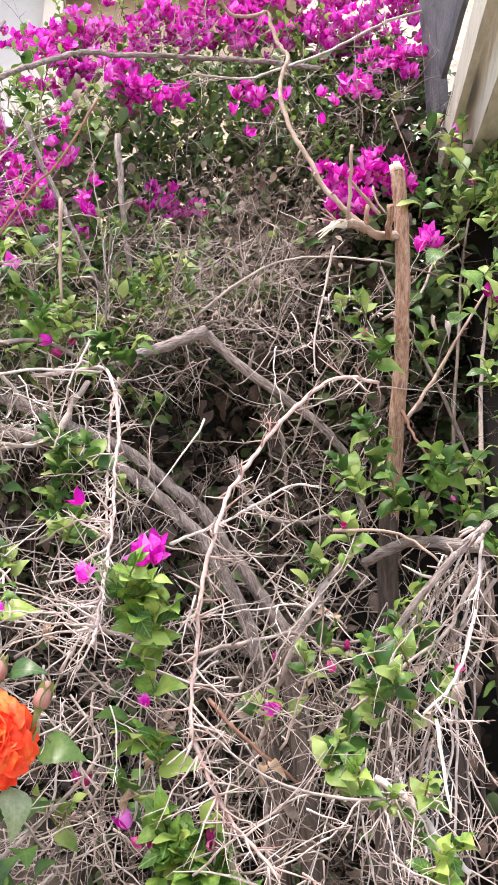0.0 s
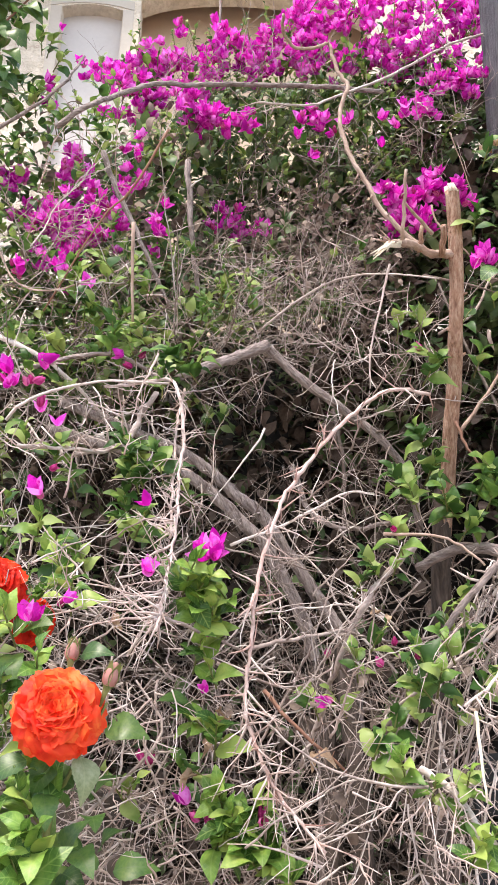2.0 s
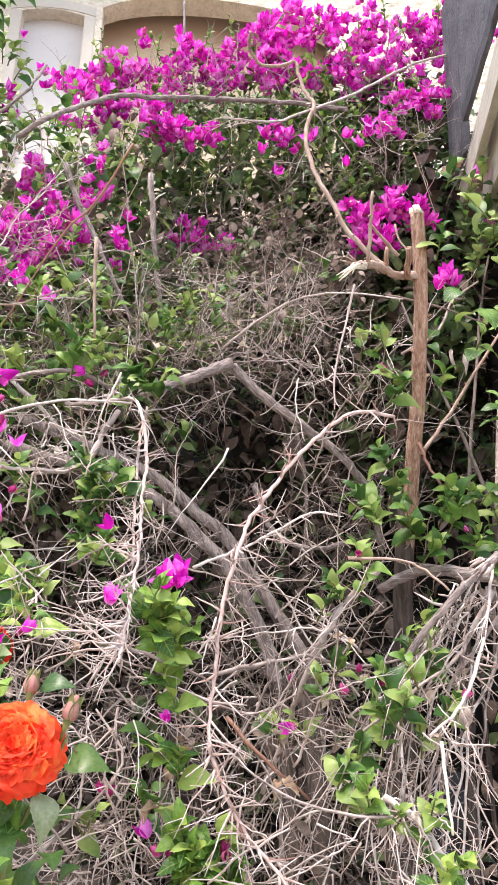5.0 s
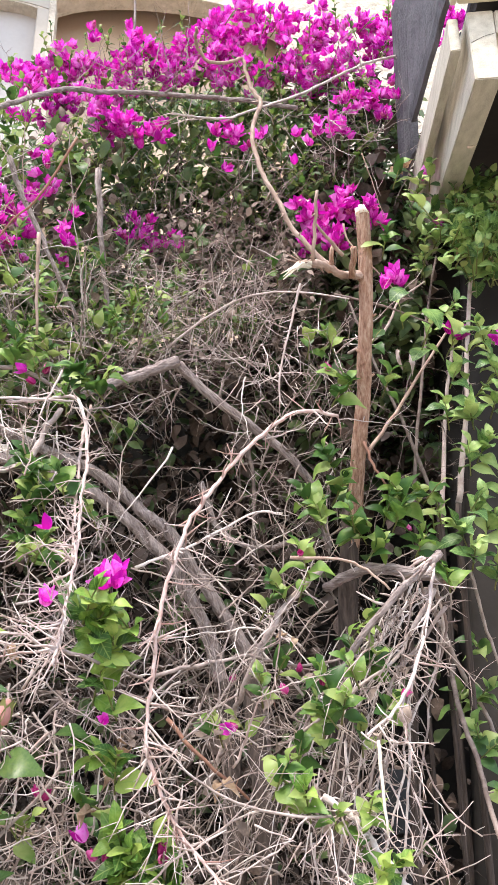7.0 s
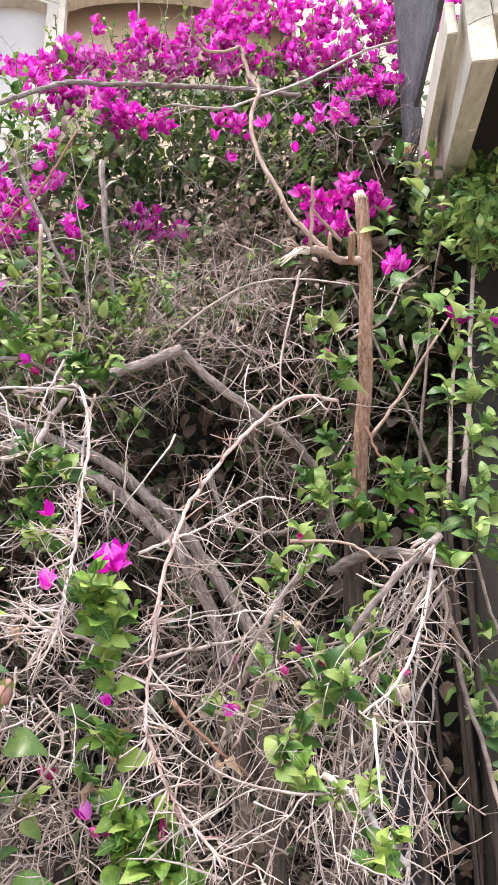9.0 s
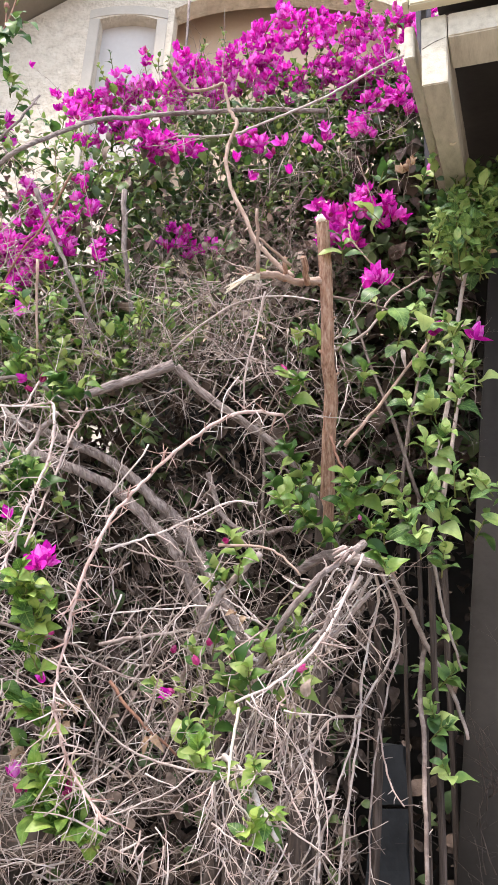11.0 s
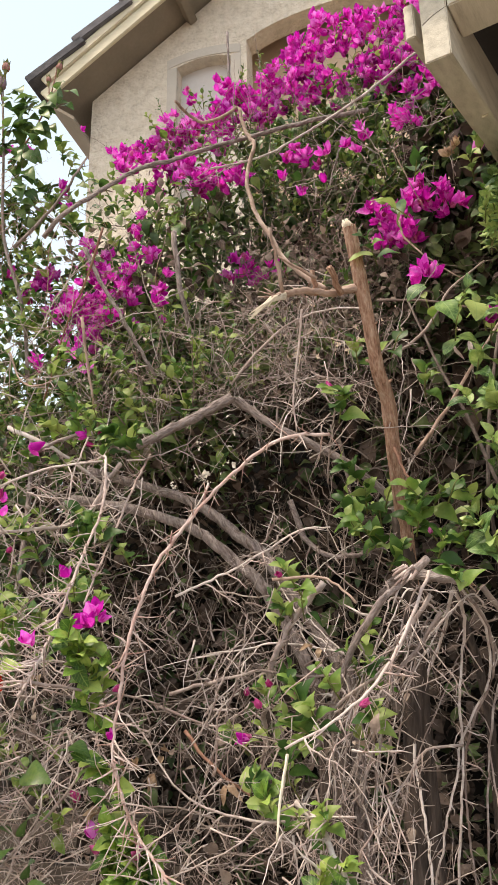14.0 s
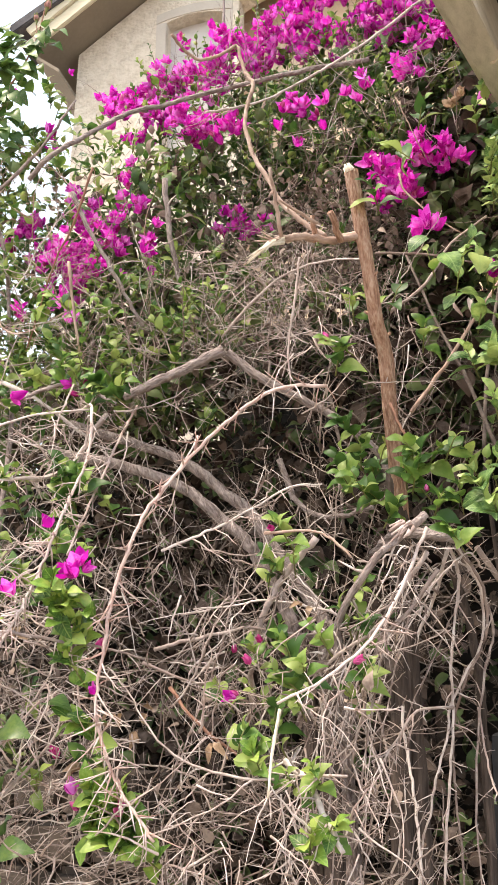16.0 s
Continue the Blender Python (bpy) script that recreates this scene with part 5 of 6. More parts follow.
HOLLOWS = [((-0.17, 1.98, 2.06), (0.14, 0.40, 0.13)), ((0.43, 2.0, 2.16), (0.075, 0.35, 0.20)), ((0.53, 2.1, 1.30), (0.10, 0.25, 0.34)), ((0.37, 1.60, 1.30), (0.065, 0.18, 0.26))]


def hollow(p):
    """Whether a place lies in one of the dark hollows of the hedge."""
    return any(all(abs(p[k] - c[k]) < h[k] for k in range(3)) for c, h in HOLLOWS)


def tangle(centre, half, count, length, r, way, droop, mat):
    """Bare twigs scattered through one stretch of the hedge."""
    bag = Bag()
    for _ in range(int(count * 1.3)):
        p = Vector([c + h * rnd(-1, 1) for c, h in zip(centre, half)])
        if hollow(p):
            continue
        p -= BASE
        antler(bag, p, Vector(way) + anyway() * 0.9, length * rnd(0.5, 1.5), r * rnd(0.6, 1.15), 0.42, droop)
    tagged(part("twig_tangle", bag, mat, hedge, "tangle of bare thorny twigs"), kind="stuff")


tangle((0.20, 1.78, 2.28), (0.13, 0.10, 0.13), 22, 0.12, 0.0017, (0.0, -0.4, 0.0), 0.0, M_PALETWIG)
tangle((-0.35, 1.74, 1.85), (0.36, 0.18, 0.30), 16, 0.19, 0.0023, (0.3, -0.3, 0.1), 0.01, M_DEAD)
tangle((-0.60, 1.72, 2.20), (0.30, 0.20, 0.25), 30, 0.18, 0.0022, (0.2, -0.3, 0.2), 0.01, M_DEAD)
tangle((-0.12, 1.86, 1.78), (0.22, 0.10, 0.18), 8, 0.20, 0.0023, (0.3, -0.3, 0.1), 0.01, M_DEAD)
tangle((-0.60, 1.50, 1.45), (0.25, 0.20, 0.30), 34, 0.18, 0.0022, (0.2, -0.3, 0.1), 0.01, M_DEAD)
tangle((-0.04, 1.84, 2.44), (0.20, 0.10, 0.13), 34, 0.15, 0.0018, (0.1, -0.4, 0.1), 0.0, M_PALETWIG)
tangle((-0.75, 1.62, 1.25), (0.30, 0.25, 0.30), 60, 0.18, 0.0021, (0.2, -0.3, 0.1), 0.01, M_DEAD)
tangle((-0.45, 1.55, 1.10), (0.30, 0.15, 0.22), 46, 0.18, 0.0021, (0.2, -0.3, 0.1), 0.01, M_MIDTWIG)
tangle((-0.30, 1.36, 1.10), (0.36, 0.20, 0.16), 32, 0.18, 0.0024, (0.1, -0.3, 0.1), 0.01, M_DEAD)
tangle((0.10, 1.45, 1.08), (0.30, 0.22, 0.16), 20, 0.18, 0.0024, (0.1, -0.3, 0.0), 0.01, M_DEAD)
tangle((-0.10, 1.62, 1.15), (0.45, 0.15, 0.20), 34, 0.22, 0.0024, (0.1, -0.3, 0.2), 0.01, M_MIDTWIG)
tangle((-0.42, 1.42, 1.40), (0.22, 0.22, 0.26), 40, 0.15, 0.0022, (0.3, -0.5, 0.1), 0.01, M_DEAD)
tangle((-0.20, 1.45, 1.35), (0.22, 0.22, 0.28), 20, 0.15, 0.0022, (0.1, -0.4, 0.0), 0.01, M_DEAD)
tangle((0.06, 1.50, 1.35), (0.20, 0.20, 0.30), 14, 0.16, 0.0022, (0.1, -0.4, -0.2), 0.02, M_DEAD)
tangle((0.26, 1.60, 1.40), (0.16, 0.18, 0.30), 6, 0.18, 0.0021, (-0.2, -0.3, -0.6), 0.05, M_MIDTWIG)
tangle((-0.45, 1.55, 1.85), (0.25, 0.25, 0.22), 18, 0.16, 0.0020, (0.2, -0.3, 0.1), 0.01, M_DEAD)
tangle((-0.42, 1.40, 1.85), (0.18, 0.10, 0.20), 12, 0.14, 0.0022, (0.0, -0.3, 0.1), 0.01, M_PALETWIG)
tangle((-0.10, 1.40, 1.30), (0.42, 0.14, 0.24), 14, 0.13, 0.0023, (0.0, -0.3, 0.1), 0.01, M_PALETWIG)
tangle((-0.30, 1.24, 1.46), (0.10, 0.08, 0.16), 20, 0.13, 0.0021, (-0.3, -0.3, -0.1), 0.01, M_PALETWIG)
tangle((-0.34, 1.34, 1.30), (0.14, 0.10, 0.16), 40, 0.13, 0.0021, (0.0, -0.3, -0.1), 0.01, M_PALETWIG)
tangle((-0.02, 1.33, 1.22), (0.14, 0.10, 0.14), 15, 0.12, 0.0020, (0.2, -0.3, -0.3), 0.01, M_PALETWIG)
tangle((0.24, 1.40, 1.26), (0.10, 0.10, 0.16), 30, 0.13, 0.0020, (0.1, -0.3, -0.6), 0.03, M_PALETWIG)
tangle((0.10, 1.58, 1.30), (0.16, 0.10, 0.22), 18, 0.18, 0.0022, (0.3, -0.2, 0.3), 0.0, M_MIDTWIG)
tangle((-0.22, 1.95, 1.42), (0.36, 0.12, 0.34), 60, 0.20, 0.0019, (0.2, -0.2, 0.2), 0.0, M_MIDTWIG)
tangle((0.04, 1.80, 1.72), (0.26, 0.16, 0.16), 12, 0.18, 0.0020, (0.2, -0.3, 0.2), 0.0, M_MIDTWIG)
tangle((0.02, 1.82, 1.98), (0.26, 0.14, 0.14), 12, 0.20, 0.0020, (0.3, -0.3, 0.2), 0.0, M_MIDTWIG)
tangle((0.02, 1.75, 1.60), (0.26, 0.12, 0.10), 7, 0.16, 0.0021, (0.2, -0.3, 0.1), 0.0, M_DEAD)
tangle((-0.10, 1.80, 1.35), (0.45, 0.20, 0.35), 34, 0.20, 0.0022, (0.2, -0.3, 0.2), 0.0, M_MIDTWIG)
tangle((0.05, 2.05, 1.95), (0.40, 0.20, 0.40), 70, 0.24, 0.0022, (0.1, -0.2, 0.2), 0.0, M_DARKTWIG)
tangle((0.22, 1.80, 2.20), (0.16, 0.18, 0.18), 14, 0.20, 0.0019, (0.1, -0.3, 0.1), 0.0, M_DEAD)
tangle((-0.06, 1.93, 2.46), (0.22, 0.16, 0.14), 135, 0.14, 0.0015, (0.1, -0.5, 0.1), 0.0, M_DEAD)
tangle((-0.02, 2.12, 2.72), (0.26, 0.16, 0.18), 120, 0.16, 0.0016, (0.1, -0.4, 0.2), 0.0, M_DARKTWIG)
tangle((-0.02, 2.02, 2.78), (0.24, 0.12, 0.16), 46, 0.14, 0.0015, (0.1, -0.4, 0.2), 0.0, M_MIDTWIG)
tangle((-0.45, 1.80, 2.35), (0.28, 0.22, 0.22), 54, 0.18, 0.0018, (0.1, -0.3, 0.2), 0.0, M_MIDTWIG)
tangle((-0.30, 1.75, 2.28), (0.22, 0.18, 0.10), 34, 0.16, 0.0018, (0.1, -0.3, 0.2), 0.0, M_DEAD)
tangle((0.45, 2.10, 2.34), (0.22, 0.20, 0.32), 24, 0.24, 0.0020, (0.0, -0.2, 0.3), 0.0, M_DARKTWIG)
tangle((-0.85, 1.70, 1.90), (0.25, 0.30, 0.60), 110, 0.20, 0.0020, (0.1, -0.3, 0.1), 0.0, M_DEAD)
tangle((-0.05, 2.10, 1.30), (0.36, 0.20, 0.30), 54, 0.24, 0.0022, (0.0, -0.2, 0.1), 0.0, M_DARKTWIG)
tangle((-0.10, 2.10, 3.20), (0.55, 0.16, 0.22), 90, 0.18, 0.0017, (0.0, -0.3, 0.6), 0.0, M_MIDTWIG)
tangle((0.25, 1.95, 3.00), (0.25, 0.14, 0.20), 34, 0.16, 0.0017, (-0.2, -0.3, 0.3), 0.0, M_DEAD)
tangle((-0.62, 1.80, 2.55), (0.26, 0.16, 0.26), 46, 0.16, 0.0017, (0.1, -0.3, 0.3), 0.0, M_ROSYTWIG)
tangle((-0.98, 1.74, 2.98), (0.14, 0.08, 0.16), 40, 0.14, 0.0014, (0.1, -0.2, 0.6), 0.0, M_ROSYTWIG)
# faint twigs beside the post, in trunk colour to read as deep shade
tangle((0.63, 1.94, 1.20), (0.12, 0.05, 0.26), 30, 0.20, 0.0019, (0.0, -0.1, 0.5), 0.0, M_TRUNK)
# longer bare twigs that run through the tangle
for centre, half, count, way, mat in (((-0.15, 1.55, 1.45), (0.45, 0.25, 0.3), 14, (0.6, -0.2, 0.1), M_DEAD), ((0.05, 1.85, 1.85), (0.3, 0.15, 0.25), 16, (0.5, -0.2, 0.4), M_MIDTWIG), ((-0.4, 1.75, 2.25), (0.3, 0.2, 0.2), 14, (0.7, -0.1, 0.2), M_DEAD)):
    bag = Bag()
    for _ in range(count):
        p = Vector([c + h * rnd(-1, 1) for c, h in zip(centre, half)])
        if hollow(p):
            continue
        p -= BASE
        antler(bag, p, Vector(way) * random.choice((-1, 1)) + anyway() * 0.8, rnd(0.25, 0.5), rnd(0.0014, 0.0028), 0.2, 0.01, 1, 0.45)
    tagged(part("twig_tangle", bag, mat, hedge, "long bare twigs crossing"), kind="stuff")
# stems that hang down beyond the middle, leaning back under the sawn limb
bag = Bag()
for k in range(15):
    x0, y0, z0 = rnd(0.30, 0.47), rnd(1.48, 1.84), rnd(1.60, 1.70)
    reach, fall = rnd(0.12, 0.34), rnd(0.30, 0.62)
    pts = curve([(x0 + 0.02, y0 + 0.06, z0 - 0.02), (x0, y0, z0), (x0 - 0.22 * reach, y0 - 0.02, z0 - 0.16 * fall), (x0 - 0.6 * reach + rnd(-0.02, 0.02), y0 - 0.03, z0 - 0.48 * fall), (x0 - reach, y0 + rnd(-0.06, 0.04), z0 - fall)], 26) - np.array(BASE)
    pts[1:-1] += np.random.uniform(-0.0018, 0.0018, pts[1:-1].shape)
    r = rnd(0.0016, 0.0026)
    tube(bag, pts, r, 0.0013, 5, 0.08)
    for p, ahead in along_line(pts, 0.022):
        d = ahead + anyway() * 1.0
        if random.random() < 0.30:
            antler(bag, p, d, rnd(0.03, 0.09), r * 0.6, 0.2, 0.03, 1)
        else:
            thorn(bag, p, d, rnd(0.008, 0.02), r * 0.7)
tagged(part("hanging_growth", bag, M_DEAD, hedge, "long bare twigs hanging down"), kind="stuff")

# leaves and blossom
leaf_near, leaf_far, shoots = [], [], Bag()


def sprig(p, n, size, near, spread=0.030):
    """A shoot with its leaves in whorls."""
    p = Vector(p)
    up = Vector((rnd(-0.9, 0.9), rnd(-0.8, 0.05), rnd(0.25, 1.0))).normalized()
    foot = p - up * spread * 1.2 + Vector((0, 0.02, -0.01))
    tube(shoots, [foot - BASE, p - BASE, p + up * spread * 0.5 - BASE], 0.0018, 0.0010, 4)
    for k in range(n):
        a = k * 2.4 + rnd(-0.5, 0.5)
        s = k / max(1, n - 1)
        side = Vector((math.cos(a), math.sin(a), 0))
        out = side - up * side.dot(up) + up * (0.25 + 0.95 * s)
        at = foot.lerp(p + up * spread * 0.5, 0.25 + 0.75 * s)
        m = leaf_pose(at, out + Vector((0, -0.2, -0.15)) + anyway() * 0.45, size * (1.1 - 0.5 * s) * rnd(0.7, 1.15))
        (leaf_near if near else leaf_far).append((m, random.randrange(len(LEAVES))))


for spots, size in ((SPRIG_A, 0.054), (SPRIG_B, 0.046), (SPRIG_C, 0.056), (SPRIG_D, 0.058), (SPRIG_E, 0.056), (SPRIG_F, 0.055), (SPRIG_G, 0.054)):
    for x, y, z, n in spots:
        sprig((x, y, z), int(n) + (3 if spots is SPRIG_B else 1), 0.060 if z < 1.27 and x < 0 else size, y < 1.5)
        if y > 1.3 and spots not in (SPRIG_C, SPRIG_D, SPRIG_E):
            sprig((x + rnd(-0.05, 0.05), y + rnd(0.0, 0.08), z + rnd(-0.05, 0.05)), int(n), size * 0.9, False)
def leafy(centre, half, count, size):
    """Leafy shoots scattered through one stretch of the hedge."""
    for _ in range(count):
        sprig([c + h * rnd(-1, 1) for c, h in zip(centre, half)], random.randint(4, 7), size * rnd(0.8, 1.15), False)


leafy((-0.15, 2.18, 3.25), (0.62, 0.18, 0.22), 250, 0.04)
leafy((0.0, 2.2, 3.44), (0.58, 0.10, 0.12), 110, 0.034)
leafy((-0.02, 2.06, 3.52), (0.62, 0.08, 0.14), 60, 0.027)
leafy((0.22, 2.14, 3.36), (0.26, 0.12, 0.14), 46, 0.04)
leafy((-0.70, 1.90, 2.66), (0.25, 0.2, 0.32), 62, 0.042)
leafy((-0.44, 1.55, 2.26), (0.10, 0.08, 0.13), 18, 0.045)
leafy((-0.22, 1.72, 2.42), (0.10, 0.06, 0.10), 14, 0.04)
leafy((-0.45, 1.95, 2.45), (0.25, 0.15, 0.20), 44, 0.045)
leafy((0.40, 2.25, 3.06), (0.2, 0.12, 0.16), 12, 0.045)
leafy((0.665, 1.86, 2.74), (0.13, 0.10, 0.11), 60, 0.052)
leafy((0.65, 1.70, 2.58), (0.07, 0.06, 0.09), 50, 0.052)
leafy((0.62, 1.62, 2.24), (0.10, 0.08, 0.08), 5, 0.05)
leafy((0.62, 1.66, 1.86), (0.10, 0.08, 0.05), 8, 0.05)
leafy((-1.15, 1.95, 2.2), (0.4, 0.25, 0.50), 105, 0.05)
leafy((-0.98, 1.85, 2.55), (0.22, 0.15, 0.36), 80, 0.045)
leafy((-1.03, 1.79, 3.06), (0.11, 0.08, 0.12), 80, 0.034)
leafy((-1.08, 1.84, 2.90), (0.12, 0.08, 0.10), 44, 0.038)
leafy((0.34, 1.60, 1.86), (0.14, 0.08, 0.05), 5, 0.045)
leafy((-0.1, 1.98, 2.52), (0.22, 0.1, 0.06), 40, 0.03)
leafy((0.1, 2.08, 3.02), (0.25, 0.12, 0.1), 18, 0.038)
leafy((-0.62, 1.45, 1.55), (0.1, 0.2, 0.3), 50, 0.045)
leafy((0.36, 1.72, 1.86), (0.16, 0.10, 0.08), 8, 0.05)

bloom_near, bloom_far, florets = [], [], Bag()
FLORET = bloom_shape(1.2, 9)
TO_EYE = Vector((0.1, -0.8, 0.15))


def blossom_head(centre, count, size, way, near, young_share):
    """A tight head of bracts that open upwards and outwards from one shoot."""
    for k in range(count):
        d = (way + anyway() * 0.62).normalized()
        p = centre + d * size * rnd(0.05, 0.5) + anyway() * size * 0.25
        young = random.random() < young_share
        entry = (facing(p, d, size * rnd(0.7, 1.15) * (0.72 if young else 1)), random.randrange(2 if young else 4), young)
        (bloom_near if near and k < 3 else bloom_far).append(entry)
        if not young and random.random() < 0.12:
            florets.stamp(FLORET, facing(p - BASE + d * size * 0.6, d, 0.006))


# spots, bract size, whether near, scatter, heads for each unit, bracts in a head, share of closed ones
for spots, size, near, spread, heads, count, closed_share in (
        (BLOOM_TOP, 0.0255, True, 0.095, 2.0, 5, 0.16), (BLOOM_TOPR, 0.0255, True, 0.095, 2.0, 5, 0.16), (BLOOM_MID, 0.027, True, 0.06, 1.4, 4, 0.2), (BLOOM_POCKET, 0.033, True, 0.06, 0.9, 4, 0.12),
        (BLOOM_LEFT, 0.026, False, 0.085, 1.7, 4, 0.18), (BLOOM_RIGHT, 0.034, True, 0.02, 0.7, 3, 0.35), (BLOOM_LOW, 0.030, True, 0.006, 0.6, 2, 0.5), (BLOOM_LOWL, 0.031, True, 0.014, 0.7, 2, 0.45),
        (BLOOM_FARL, 0.032, False, 0.03, 0.8, 3, 0.35), (BLOOM_PAIR, 0.029, True, 0.005, 0.45, 2, 0.0), (BLOOM_BUD, 0.026, True, 0.003, 1.0, 1, 1.0)):
    for x, y, z, n in spots:
        for k in range(max(1, round(n * heads * rnd(0.8, 1.2)))):
            centre = Vector((x, y, z)) + anyway() * spread * rnd(0.2, 1.0)
            way = TO_EYE * 0.35 + Vector((0, 0, 0.75)) + anyway() * 0.55
            blossom_head(centre, count if n > 1 else 1, size, way.normalized(), near, closed_share)
tagged(part("floret_growth", florets, M_CREAM, hedge, "tiny cream florets inside the bracts"), kind="stuff")
tagged(part("shoot_growth", shoots, M_GREENSTEM, hedge, "thin green and tan shoots"), kind="stuff")

# dry leaves caught in the tangle
bag = Bag()
for centre, half, count in (((0.02, 2.06, 2.72), (0.24, 0.10, 0.20), 420), ((0.12, 2.1, 2.74), (0.15, 0.1, 0.14), 90), ((-0.10, 1.65, 1.32), (0.45, 0.28, 0.22), 50), ((-0.12, 2.05, 2.48), (0.20, 0.12, 0.12), 90)):
    for _ in range(count):
        p = Vector([c + h * rnd(-1, 1) for c, h in zip(centre, half)]) - BASE
        bag.stamp(random.choice(LEAVES), leaf_pose(p, anyway(-0.3), rnd(0.02, 0.038)))
withered = bag

# the growth that fills the depth of the hedge, leaves coloured dark for shade
deep, side_growth = Bag(), Bag()
old = Bag()


def crest(x):
    """How high the dense growth reaches along the hedge."""
    return 3.32 if x > -0.35 else max(2.72, 3.32 - 1.3 * (-0.35 - x))


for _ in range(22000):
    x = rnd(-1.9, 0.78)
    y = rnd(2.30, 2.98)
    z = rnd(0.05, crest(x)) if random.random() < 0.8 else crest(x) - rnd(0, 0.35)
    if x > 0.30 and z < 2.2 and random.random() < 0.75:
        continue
    # more of the darkest leaves low down, where the hedge lies in shade
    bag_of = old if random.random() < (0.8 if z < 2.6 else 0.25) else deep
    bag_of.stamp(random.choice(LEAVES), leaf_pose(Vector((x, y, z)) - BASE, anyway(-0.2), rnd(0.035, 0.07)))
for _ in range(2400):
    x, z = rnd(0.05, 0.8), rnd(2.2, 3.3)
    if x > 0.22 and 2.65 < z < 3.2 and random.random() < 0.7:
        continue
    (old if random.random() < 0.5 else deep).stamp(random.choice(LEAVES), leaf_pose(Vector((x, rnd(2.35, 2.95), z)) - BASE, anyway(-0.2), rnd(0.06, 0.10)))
for _ in range(4200):
    x, y = rnd(-0.75, 0.62), rnd(2.14, 2.55)
    top = 1.30 + (0.98 if x > -0.35 else 0.98 - 0.42 * (-0.35 - x)) * y
    z = top - 1.0 * random.random() ** 1.3
    if x < -0.38 and z > 2.7 and random.random() < 0.6:
        continue
    dry = -0.42 < x < 0.34 and z < 3.08 and random.random() < 0.88
    (withered if dry else deep).stamp(random.choice(LEAVES), leaf_pose(Vector((x, y, z)) - BASE, anyway(-0.2), rnd(0.018, 0.036) if dry else rnd(0.035, 0.065)))
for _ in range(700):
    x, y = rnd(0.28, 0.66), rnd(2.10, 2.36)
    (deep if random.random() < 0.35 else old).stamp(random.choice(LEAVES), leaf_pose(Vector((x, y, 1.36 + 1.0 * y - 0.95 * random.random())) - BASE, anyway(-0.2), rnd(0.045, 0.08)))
for _ in range(1500):
    x, y = rnd(-1.40, -0.72), rnd(1.75, 2.1)
    top = 2.55 + 0.75 * (noise.noise(Vector((x * 3.1, 5, y))) + 0.45)
    z = top - 0.9 * random.random()
    (deep if random.random() < 0.40 else withered if random.random() < 0.3 else side_growth).stamp(random.choice(LEAVES), leaf_pose(Vector((x, y, z)) - BASE, anyway(0.3), rnd(0.028, 0.05)))
for _ in range(1700):
    x, y = rnd(-0.82, -0.32), rnd(1.92, 2.2)
    (deep if random.random() < 0.35 else withered if random.random() < 0.5 else side_growth).stamp(random.choice(LEAVES), leaf_pose(Vector((x, y, rnd(2.25, 3.14 + 0.5 * (x + 0.5)))) - BASE, anyway(-0.2), rnd(0.035, 0.06)))
tagged(part("foliage", side_growth, M_LEAF, hedge, "small light green leaves"), kind="stuff")
tagged(part("withered_foliage", withered, M_DRYLEAF, hedge, "withered brown leaves caught in the twigs"), kind="stuff")
tagged(part("leaf_litter", old, M_SHADEBROWN, hedge, "brown leaves deep in the hedge, coloured dark for the shade there"), kind="stuff")
tagged(part("inner_foliage", deep, M_DARKLEAF, hedge, "leaves deep in the hedge, in a green darkened for shade"), kind="stuff")
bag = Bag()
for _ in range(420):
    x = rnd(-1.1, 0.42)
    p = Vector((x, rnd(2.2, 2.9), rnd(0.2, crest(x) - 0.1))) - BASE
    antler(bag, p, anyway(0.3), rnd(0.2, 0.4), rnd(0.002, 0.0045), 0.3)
tagged(part("inner_growth", bag, M_DARKTWIG, hedge, "twigs deep in the hedge, coloured dark for the shade there"), kind="stuff")

# ---- the rose bush ----
tall_rose = thing("rose_bush", "tall thorny rose canes with closed buds above the hedge", "rose bush", (-0.42, 1.2, 0), group="rose bushes")
rose_bush = thing("rose_bush", "rose bush with one open orange rose, red roses and buds", "rose bush", (-0.42, 1.2, 0), group="rose bushes")
ROOT = Vector((-0.42, 1.2, 0))


def cane(pts, r0, r1, mat=M_GREENSTEM, label="", bush=None):
    bag = Bag()
    line = curve(pts, 6 * (len(pts) - 1)) - np.array(ROOT)
    tube(bag, line, r0, r1, 7, 0.06)
    for k in range(2, len(line) - 1, 4):
        d = anyway()
        tube(bag, [line[k], line[k] + np.array(d) * 0.008], 0.0018, 0.0003, 4)
    return part("cane", bag, mat, bush or rose_bush, label)


